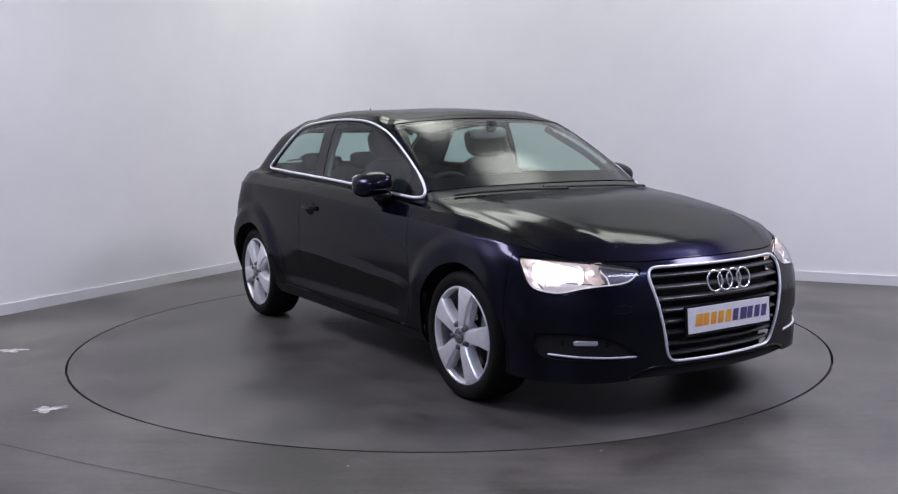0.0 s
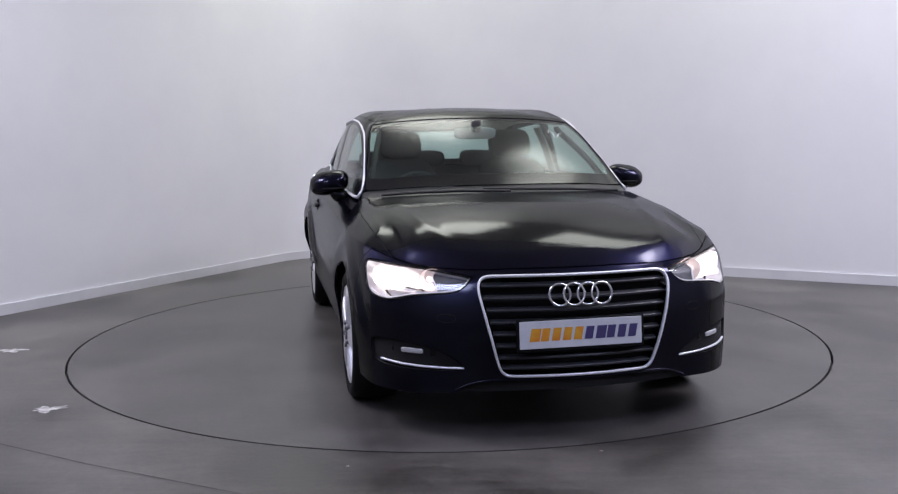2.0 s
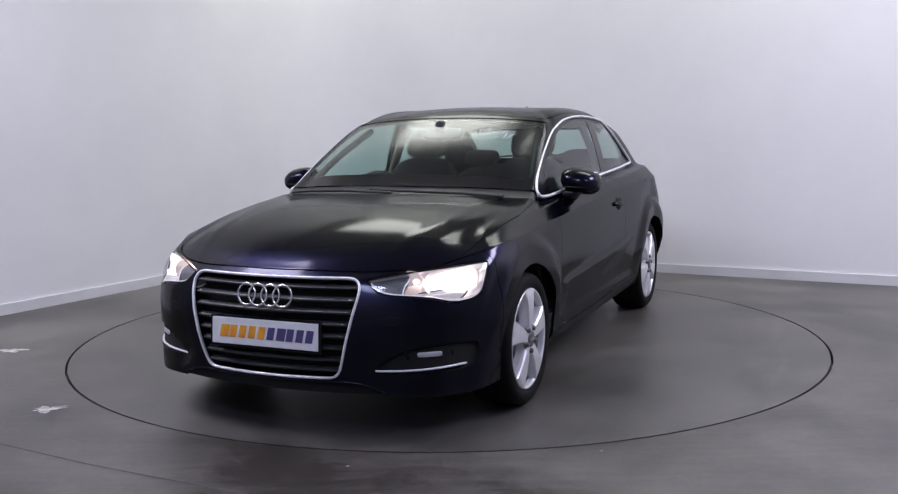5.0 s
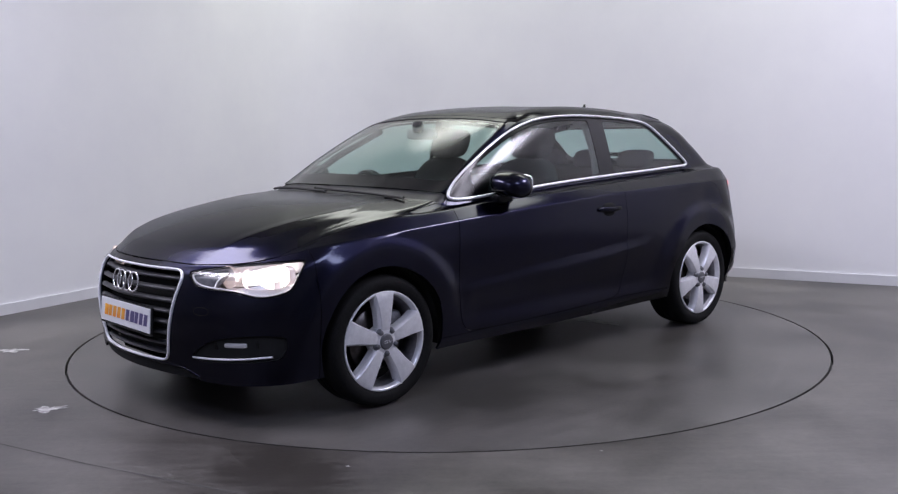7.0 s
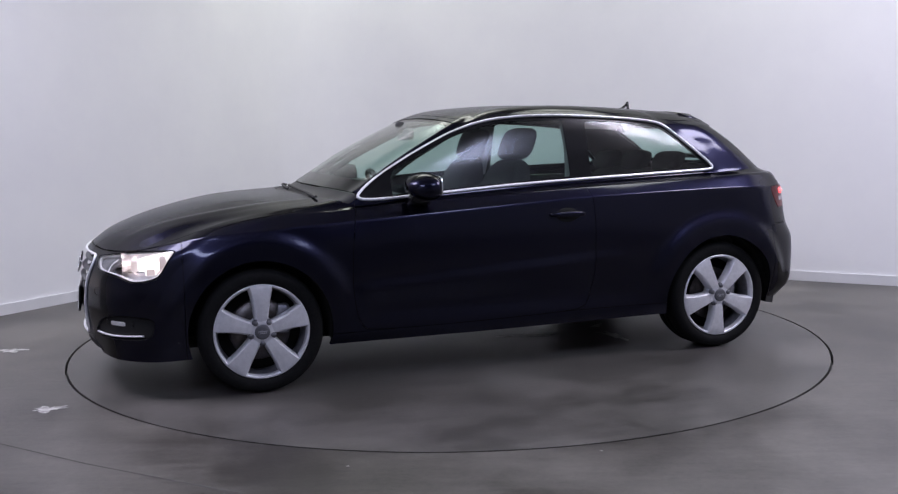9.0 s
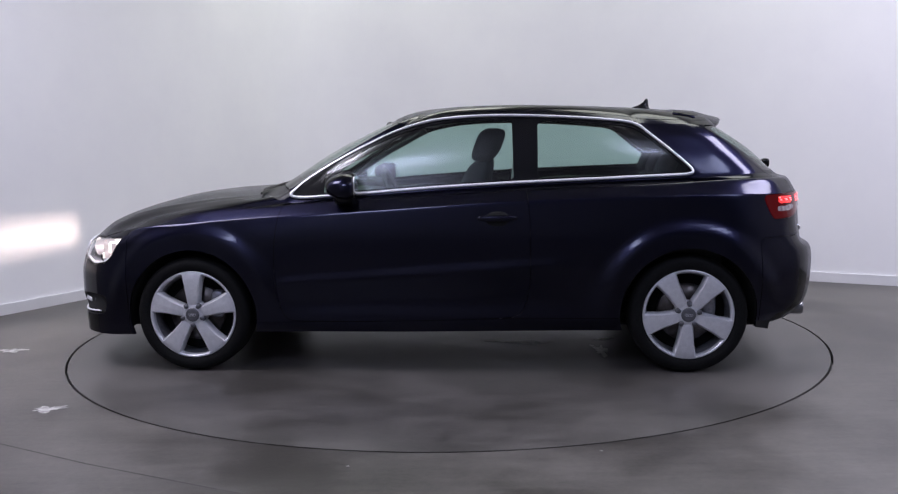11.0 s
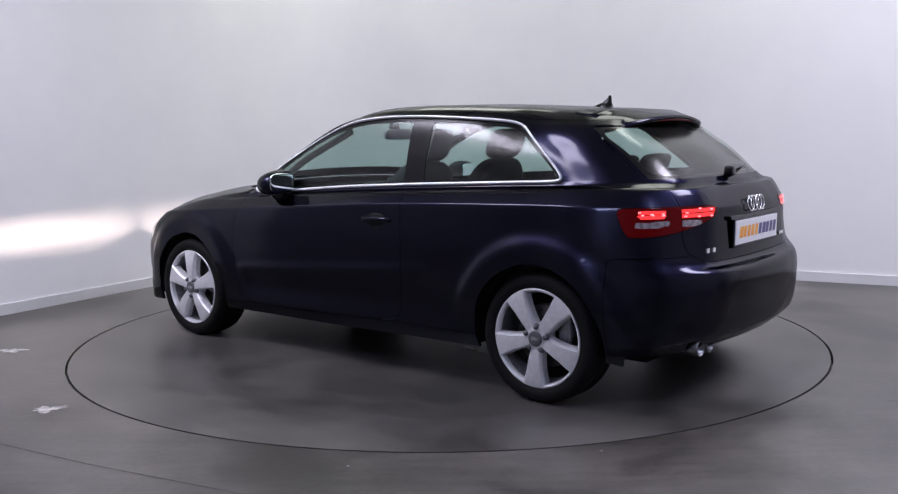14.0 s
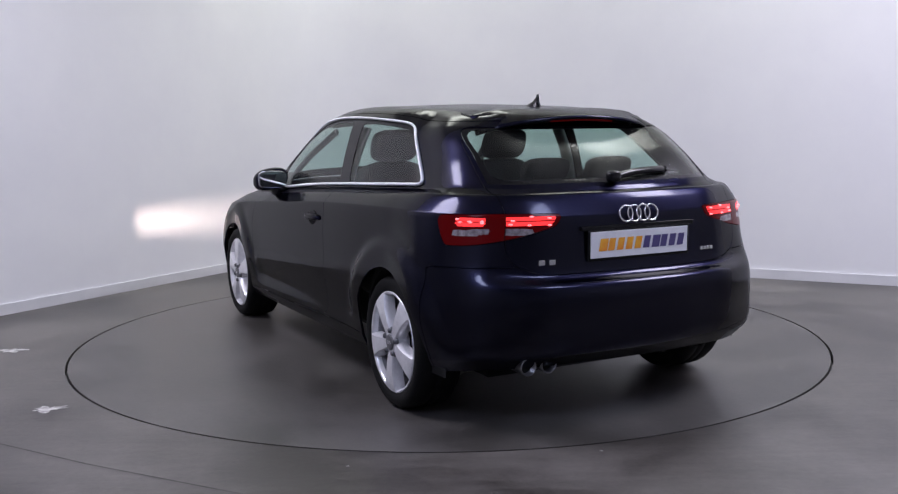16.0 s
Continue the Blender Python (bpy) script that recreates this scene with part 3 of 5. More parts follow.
def panel(name, sheet, mat, parent, label="", depth=0.010, lift=0.0, both=False):
    """Links a sheet as one panel, with its edges turned inwards."""
    if both:
        sheet = joined(sheet, mirrored(sheet))
    v, f = sheet
    p, n = v[:, :3] + v[:, 3:6] * lift, v[:, 3:6]
    verts, norms, faces = [p], [n], [f]
    at = len(p)
    if depth:
        for line in rims(sheet):
            if np.all(np.abs(v[line, 1]) < 0.004):
                continue
            q = p[line]
            t = np.gradient(q, axis=0)
            out = np.cross(t, n[line])
            out /= np.linalg.norm(out, axis=1, keepdims=True) + 1e-12
            k = len(line)
            verts += [q, q - n[line] * depth]
            norms += [out, out]
            i = np.arange(k - 1)
            faces += [np.stack([at + i + 1, at + i, at + k + i], -1), np.stack([at + i + 1, at + k + i, at + k + i + 1], -1)]
            at += 2 * k
    verts, norms, faces = np.concatenate(verts), np.concatenate(norms), np.concatenate(faces)
    ob = mesh_object(name, verts, faces, mat, parent, label)
    ob.data.normals_split_custom_set_from_vertices(norms.tolist())
    return ob


def pair(name, sheet, mat, parent, label="", **more):
    return panel(name, sheet, mat, parent, label, **more), panel(name, mirrored(sheet), mat, parent, label, **more)


def evenly(points, step, closed=False):
    """A line of points laid out anew at even steps, slightly smoothed."""
    p = np.array(points, float)
    if closed:
        p = np.concatenate([p, p[:1]])
    s = np.concatenate([[0], np.cumsum(np.linalg.norm(np.diff(p[:, :3], axis=0), axis=1))])
    keep = np.concatenate([[True], np.diff(s) > 1e-9])
    p, s = p[keep], s[keep]
    at = np.linspace(0, s[-1], max(int(s[-1] / step), 4) + 1)
    if closed:
        at = at[:-1]
    q = np.stack([np.interp(at, s, p[:, k]) for k in range(p.shape[1])], -1)
    for _ in range(2):
        r = q.copy()
        if closed:
            q = (np.roll(r, 1, 0) + 2 * r + np.roll(r, -1, 0)) / 4
        else:
            q[1:-1] = (r[:-2] + 2 * r[1:-1] + r[2:]) / 4
    return q


def bead(points, normals, wide, high, closed=False, sides=8):
    """A rounded strip along a line on a surface: corners and faces."""
    p, n = np.array(points, float), np.array(normals, float)
    n /= np.linalg.norm(n, axis=1, keepdims=True)
    t = (np.roll(p, -1, 0) - np.roll(p, 1, 0)) if closed else np.gradient(p, axis=0)
    b = np.cross(n, t)
    b /= np.linalg.norm(b, axis=1, keepdims=True) + 1e-12
    k, v = len(p), []
    for i in range(sides):
        w = 2 * math.pi * i / sides
        c, s = math.cos(w), math.sin(w)
        v.append(p + b * wide / 2 * math.copysign(abs(c) ** 0.6, c) + n * (high / 2 * math.copysign(abs(s) ** 0.6, s)))
    v = np.concatenate(v)
    f, m = [], k if closed else k - 1
    for i in range(sides):
        for j in range(m):
            a, c = (j + 1) % k, (i + 1) % sides
            f.append((i * k + j, i * k + a, c * k + a, c * k + j))
    if not closed:
        f += [tuple(i * k for i in range(sides))[::-1], tuple(i * k + k - 1 for i in range(sides))]
    return v, f


def blob(cx, cy, cz, sx, sy, sz, e1=0.5, e2=0.5, m=24, n=16, shape=None):
    """A rounded box (superellipsoid); shape may bend its corners."""
    v, f = [], []
    pw = lambda a, e: math.copysign(abs(a) ** e, a)
    for i in range(n + 1):
        a = -math.pi / 2 + math.pi * i / n
        for j in range(m):
            b = 2 * math.pi * j / m
            v.append((cx + sx * pw(math.cos(a), e1) * pw(math.cos(b), e2), cy + sy * pw(math.cos(a), e1) * pw(math.sin(b), e2), cz + sz * pw(math.sin(a), e1)))
    for i in range(n):
        for j in range(m):
            k = (j + 1) % m
            f.append((i * m + j, i * m + k, (i + 1) * m + k, (i + 1) * m + j))
    v = np.array(v)
    return (shape(v) if shape else v), f


def lathe(profile, m=64, closed=False):
    """Turns a profile of (radius, y) about the y axis."""
    p = list(profile)
    k, v, f = len(p), [], []
    for j in range(m):
        w = 2 * math.pi * j / m
        v += [(r * math.cos(w), y, r * math.sin(w)) for r, y in p]
    for j in range(m):
        a = (j + 1) % m
        for i in range(k if closed else k - 1):
            c = (i + 1) % k
            f.append((j * k + i, j * k + c, a * k + c, a * k + i))
    return np.array(v), f


def block(x0, x1, y0, y1, z0, z1, bevel=0.0):
    bm = bmesh.new()
    bmesh.ops.create_cube(bm, size=1, matrix=Matrix.Translation(((x0 + x1) / 2, (y0 + y1) / 2, (z0 + z1) / 2)) @ Matrix.Diagonal((x1 - x0, y1 - y0, z1 - z0, 1)))
    if bevel:
        bmesh.ops.bevel(bm, geom=bm.edges[:], offset=bevel, segments=2, affect="EDGES", profile=0.5)
    return bm


# ---- the car ----
car = tagged(new("car"), "dark blue-black three-door hatchback with lit headlights", "car")
HUB_Z = 0.306

WINDOW = soften(((0.803, 0.903), (0.762, 0.966), (0.634, 1.056), (0.44, 1.163), (0.249, 1.254), (0.056, 1.311), (-0.132, 1.331), (-0.347, 1.336),
                 (-0.648, 1.325), (-0.944, 1.303), (-1.058, 1.284), (-1.119, 1.232), (-1.235, 1.138), (-1.345, 1.040), (-1.352, 1.015),
                 (-1.091, 1.007), (-0.802, 0.997), (-0.509, 0.987), (-0.21, 0.974), (0.096, 0.957), (0.41, 0.934)), 2)
HEADLIGHT = soften(((-1.605, 0.662), (-1.59, 0.668), (-1.427, 0.684), (-1.267, 0.697), (-1.093, 0.708), (-0.96, 0.714), (-0.872, 0.717), (-0.868, 0.706),
                    (-0.895, 0.665), (-0.925, 0.612), (-0.955, 0.587), (-1.01, 0.574), (-1.09, 0.566), (-1.15, 0.566), (-1.21, 0.577), (-1.27, 0.588), (-1.40, 0.597), (-1.50, 0.602), (-1.55, 0.608), (-1.588, 0.636)), 2)
TAIL = soften(((-0.862, 0.905), (-0.868, 0.914), (-1.02, 0.917), (-1.19, 0.918), (-1.40, 0.916), (-1.56, 0.913), (-1.572, 0.905), (-1.558, 0.872), (-1.54, 0.862),
               (-1.444, 0.839), (-1.33, 0.817), (-1.184, 0.799), (-1.05, 0.79), (-0.935, 0.789), (-0.918, 0.795), (-0.887, 0.837)), 2)
GRILLE = soften(((-0.335, 0.668), (0.335, 0.668), (0.392, 0.664), (0.408, 0.640), (0.408, 0.600), (0.374, 0.456), (0.330, 0.295), (0.312, 0.270), (0.285, 0.262),
                 (-0.285, 0.262), (-0.312, 0.270), (-0.330, 0.295), (-0.374, 0.456), (-0.408, 0.600), (-0.408, 0.640), (-0.392, 0.664)), 2)
DOOR = soften(((0.70, 1.06), (0.775, 0.95), (0.806, 0.89), (0.828, 0.813), (0.848, 0.65), (0.848, 0.45), (0.81, 0.29), (0.74, 0.268), (0.2, 0.270), (-0.40, 0.285), (-0.455, 0.31),
               (-0.492, 0.45), (-0.495, 0.70), (-0.487, 0.88), (-0.47, 0.958), (-0.465, 1.02), (-0.46, 1.2), (-0.1, 1.25), (0.4, 1.2)), 2)
BOOT = soften(((-0.40, 0.662), (0.40, 0.662), (0.50, 0.667), (0.605, 0.712), (0.622, 0.79), (0.605, 0.915), (0.615, 1.00), (0.615, 1.06), (0.605, 1.15), (0.58, 1.25),
               (0.3, 1.272), (-0.3, 1.272), (-0.58, 1.25), (-0.605, 1.15), (-0.615, 1.06), (-0.615, 1.00), (-0.605, 0.915), (-0.622, 0.79), (-0.605, 0.712), (-0.50, 0.667)), 2)
FOG = soften(((-1.60, 0.285), (-1.585, 0.315), (-1.45, 0.385), (-1.20, 0.408), (-1.00, 0.400), (-0.975, 0.385), (-0.985, 0.312), (-1.06, 0.292), (-1.3, 0.286)), 2)

SLOT = soften(((-0.52, 0.170), (0.52, 0.170), (0.47, 0.215), (0.40, 0.243), (-0.40, 0.243), (-0.47, 0.215)), 2)


def arch(v):
    d = np.minimum(np.hypot(v[:, 0] - 1.30, v[:, 2] - HUB_Z), np.hypot(v[:, 0] + 1.30, v[:, 2] - HUB_Z))
    return only(v[:, 1] > 0.55, d - 0.347)


def window(v):
    return only((v[:, 1] > 0.4) & (v[:, 6] > 7.5), outline(v[:, 0], v[:, 2], WINDOW))


def headlight(v):
    return only((v[:, 0] > 1.5) & (v[:, 6] < 5.4), outline(v[:, 1] - v[:, 0], v[:, 2], HEADLIGHT))


def tail(v):
    return only(v[:, 0] < -1.5, outline(v[:, 1] + v[:, 0], v[:, 2], TAIL))


def grille(v):
    return only(v[:, 0] > 1.7, outline(v[:, 1], v[:, 2], GRILLE))


def screen(v):
    return np.maximum.reduce([(8.16 - v[:, 6]) * 0.2, (v[:, 6] - 10.05) * 0.2, (v[:, 7] - 5.95) * 0.07])


def rear_screen(v):
    return np.maximum.reduce([(8.12 - v[:, 6]) * 0.2, (v[:, 6] - 9.98) * 0.2, (14.62 - 0.14 * (v[:, 6] - 8) - v[:, 7]) * 0.16])


def cowl(v):
    return np.maximum.reduce([(7.86 - v[:, 6]) * 0.2, (v[:, 6] - 8.16) * 0.2, (v[:, 7] - 6.5) * 0.07])


def hood(v):
    edge = np.interp(v[:, 0], (0.75, 1.0, 1.214, 1.45, 1.665, 1.785, 2.2), (0.728, 0.762, 0.779, 0.764, 0.735, 0.712, 0.64))
    return np.maximum.reduce([(5.03 - v[:, 6]) * 0.07, (v[:, 6] - 7.86) * 0.1, v[:, 1] - edge, 0.6 - v[:, 0]])


def door(v):
    return only((v[:, 1] > 0.5) & (v[:, 6] < 8.6), outline(v[:, 0], v[:, 2], DOOR))


def boot(v):
    return only(v[:, 0] < -1.25, outline(v[:, 1], v[:, 2], BOOT))


def front_bumper(v):
    return np.maximum(1.655 - v[:, 0], (v[:, 6] - 5.0) * 0.07)


def rear_bumper(v):
    return np.maximum.reduce([v[:, 0] + 1.66, v[:, 2] - 0.70 + 0.0 * v[:, 0]])


def sill(v):
    return np.maximum.reduce([v[:, 2] - np.interp(v[:, 0], (-0.5, 0.8), (0.286, 0.266)), np.abs(v[:, 0]) - 1.1])


def roof(v):
    return (10.55 - v[:, 6]) * 0.05


def fog(v):
    return only(v[:, 0] > 1.5, outline(v[:, 1] - v[:, 0], v[:, 2], FOG))


def slot(v):
    return only(v[:, 0] > 1.7, outline(v[:, 1], v[:, 2], SLOT))


WHOLE = half_sheet()
_, SKIN = cut(WHOLE, arch(WHOLE[0]))
inner = SKIN
for fun in (window, screen, rear_screen, headlight, grille):
    _, inner = cut(inner, fun(inner[0]) - 0.004)
panel("inner_shell", inner, under_black, car, "black inner structure behind the panel joints", depth=0, lift=-0.013, both=True)

SIDE, rest = cut(SKIN, window(SKIN[0]))
SCREEN, rest = seam(rest, screen, 0.001)
REAR_SCREEN, rest = seam(rest, rear_screen, 0.001)
HEAD, rest = seam(rest, headlight, 0.0025)
TAILS, rest = seam(rest, tail, 0.0015)
GRILLE_SHEET, rest = seam(rest, grille, 0.001)
COWL, rest = seam(rest, cowl, 0.002)
HOOD, rest = seam(rest, hood)
DOOR_SHEET, rest = seam(rest, door)
BOOT_SHEET, rest = seam(rest, boot)
FRONT, rest = seam(rest, front_bumper)
FOG_SHEET, FRONT = seam(FRONT, fog, 0.0005)
SLOT_SHEET, FRONT = seam(FRONT, slot, 0.0005)
REAR, rest = seam(rest, rear_bumper)
SILL, rest = seam(rest, sill, 0.0012)
ROOF, rest = seam(rest, roof, 0.0015)
FENDER, rest = cut(rest, np.maximum.reduce([0.6 - rest[0][:, 0], rest[0][:, 6] - 7.9]))

panel("hood", HOOD, paint, car, both=True)
panel("roof", ROOF, paint, car, both=True)
boot_panel = panel("tailgate", BOOT_SHEET, paint, car, both=True)
front = panel("front_bumper", FRONT, paint, car, both=True)
rear = panel("rear_bumper", REAR, paint, car, both=True)
panel("cowl", COWL, plastic_black, car, "black plastic cowl below the windscreen", lift=-0.008, both=True)
doors = pair("door", DOOR_SHEET, paint, car)
pair("fender", FENDER, paint, car)
pair("sill", SILL, paint, car)
pair("quarter_panel", rest, paint, car)


# windows
def inset(sheet, fun, d):
    return cut(sheet, fun(sheet[0]) + d)


def rounded_screen(v):
    g = np.stack([(8.42 - v[:, 6]) * 0.22, (v[:, 6] - 9.93) * 0.22, (v[:, 7] - 5.72) * 0.07], -1)
    return np.log(np.exp(g * 60).sum(1)) / 60


def rounded_rear(v):
    g = np.stack([(8.24 - v[:, 6]) * 0.18, (v[:, 6] - 9.93) * 0.18, (14.74 - 0.14 * (v[:, 6] - 8) - v[:, 7]) * 0.16], -1)
    return np.log(np.exp(g * 50).sum(1)) / 50


clear, frit = cut(SCREEN, rounded_screen(SCREEN[0]))
pane = panel("windscreen", clear, glass, car, "tinted curved windscreen glass", depth=0, lift=-0.004, both=True)
panel("frit", frit, gloss_black, pane, "black printed windscreen border", depth=0.004, lift=-0.004, both=True)
clear, frit = cut(REAR_SCREEN, rounded_rear(REAR_SCREEN[0]))
rear_pane = panel("rear_window", clear, glass, car, "tinted rear window glass", depth=0, lift=-0.004, both=True)
panel("frit", frit, gloss_black, rear_pane, "black printed rear window border", depth=0.004, lift=-0.004, both=True)

front_side, back_side = cut(SIDE, -(SIDE[0][:, 0] + 0.455))
inside_front, edge_front = inset(front_side, lambda v: np.maximum.reduce([window(v) + 0.020, -0.405 - v[:, 0] - 0.03 * (1.15 - v[:, 2]), v[:, 0] - 0.60]), 0.0)
inside_back, edge_back = inset(back_side, lambda v: np.maximum.reduce([window(v) + 0.020, v[:, 0] + 0.535]), 0.0)
for sheet, edge, name in ((inside_front, edge_front, "door_window"), (inside_back, edge_back, "quarter_window")):
    for flip in (False, True):
        s, e = (mirrored(sheet), mirrored(edge)) if flip else (sheet, edge)
        pane = panel(name, s, glass, car, "tinted side window glass", depth=0, lift=-0.005)
        panel("window_frame", e, gloss_black, pane, "gloss black window frame", depth=0.006, lift=-0.003)
for line in rims(SIDE)[:1]:
    loop = evenly(SIDE[0][line][:, :6], 0.012, closed=True)
    for sign in (1, -1):
        p, n = loop[:, :3] * (1, sign, 1), loop[:, 3:] * (1, sign, 1)
        flat = np.clip((0.35 - p[:, :1]) / 0.3, 0, 1) + np.clip((0.96 - p[:, 2:]) / 0.03, 0, 1)
        proud = 0.004 + 0.012 * np.clip(flat, 0, 1)
        n = n + (0, 0, 0.45) * (p[:, 2:] < 1.03)
        mesh_object("window_trim", *bead(p + n * (proud - 0.002) * 0.4, n, np.where(p[:, 2:] < 1.03, 0.0145, 0.0110), proud, True, 12), chrome, car, "bright chrome strip round the side windows")


# grille
def grille_depth(v, f, back=0.03):
    return v[:, :3] + v[:, 3:6] * -back, f


# black sheet stands in for the shaded hollow behind the slats
gp, gf = grille_depth(*joined(GRILLE_SHEET, mirrored(GRILLE_SHEET)), 0.055)
mesh_object("grille_backing", gp, gf, under_black, car, "black sheet in place of the shade behind the grille slats")


def skin_point(y, z, front_side=True, lift=0.0):
    """The point of the nose or tail skin at that width and height, and its normal."""
    v = WHOLE[0]
    s = v[(v[:, 0] > 1.2) & (v[:, 6] < 6)] if front_side else v[(v[:, 0] < -1.2) & (v[:, 6] < 9)]
    d = (s[:, 1] - abs(y)) ** 2 + (s[:, 2] - z) ** 2
    k = np.argsort(d)[:6]
    w = 1 / (d[k] + 1e-7)
    w /= w.sum()
    q = (s[k] * w[:, None]).sum(0)
    n = q[3:6] / np.linalg.norm(q[3:6])
    side = 1 if y >= 0 else -1
    p = np.array((q[0], y, z))
    n = n * (1, side, 1)
    return p + n * lift, n


def nose_line(points, lift=0.0, front_side=True, step=0.01, closed=False):
    pts = evenly(np.array([(0, *q) for q in points], float)[:, [1, 2, 0]], step, closed)
    both = [skin_point(a, b, front_side, lift) for a, b, _ in pts]
    p, n = np.array([q[0] for q in both]), np.array([q[1] for q in both])
    e = evenly(np.concatenate([p, n], 1), step, closed)
    return e[:, :3], e[:, 3:]


p, n = nose_line([tuple(q) for q in GRILLE], 0.004, closed=True)
mesh_object("grille_frame", *bead(p, n, 0.011, 0.014, True), chrome, car, "slim chrome frame round the grille")
half = lambda z: float(np.interp(z, (0.262, 0.295, 0.456, 0.60, 0.64, 0.668), (0.29, 0.325, 0.366, 0.40, 0.40, 0.36)))
for z in (0.640, 0.590, 0.540, 0.490, 0.440, 0.390, 0.340, 0.296):
    w = half(z) - 0.004
    p, n = nose_line([(-w, z), (-w / 2, z), (0, z), (w / 2, z), (w, z)], -0.016, step=0.03)
    n = n * 0 + (0.45, 0, 0.89)
    mesh_object("grille_slat", *bead(p, n, 0.028, 0.012, False, 10), grille_black, car)


def rings(y0, z0, radius, pitch, front_side, thick, parent):
    """Four interlocked chrome rings."""
    for k in range(4):
        a = np.linspace(0, 2 * math.pi, 49)[:-1]
        yc = y0 + (k - 1.5) * pitch
        c, n = skin_point(y0, z0, front_side, 0.0)
        p = []
        for w in a:
            q, m = skin_point(yc + radius * math.cos(w), z0, front_side, 0.0)
            up = np.array((-0.18 if front_side else 0.16, 0, 1.0))
            p.append(q + up * radius * math.sin(w) + m * (0.010 + 0.003 * (k % 2)))
        p = np.array(p)
        nn = np.repeat((np.array((1.0 if front_side else -1.0, 0, 0.15)))[None], len(p), 0)
        mesh_object("badge_ring", *bead(p, nn, thick, thick * 0.8, True), bright_chrome, parent, "chrome badge ring")


rings(0.001, 0.592, 0.0435, 0.0585, True, 0.0095, car)
rings(0.005, 0.897, 0.034, 0.045, False, 0.0075, boot_panel)


def plate(centre, out, tilt, parent_name):
    """A number plate: white sheet, dark surround, slanted blocks in place of its writing."""
    root = new(parent_name)
    root.parent = car
    root.matrix_basis = pose(*centre, 0, tilt, 0 if out > 0 else 180)
    tagged(root, "white plate with slanted orange and violet blocks")
    part("plate_holder", block(-0.012, 0.0, -0.272, 0.272, -0.068, 0.064, 0.004), gloss_black, root, "black plate holder")
    part("plate_sheet", block(-0.002, 0.004, -0.26, 0.26, -0.0555, 0.0555, 0.0015), plate_white, root)
    # ten slanted blocks of writing
    for k in range(10):
        wide = 0.040 if k not in (0, 6) else 0.048
        y = -0.222 + k * 0.0465 + 0.002
        bm = bmesh.new()
        v = [bm.verts.new((0.0052, y + s + (0.010 if up else 0.0), 0.026 if up else -0.026)) for s, up in ((0.0, 0), (wide - 0.006, 0), (wide - 0.006, 1), (0.0, 1))]
        bm.faces.new(v)
        part("plate_block", bm, plate_orange if k < 5 else plate_violet, root)
    return root


plate((2.142, 0.0, 0.437), 1, -4.0, "front_plate")
plate((-1.987, 0.0, 0.775), -1, 1.0, "rear_plate")


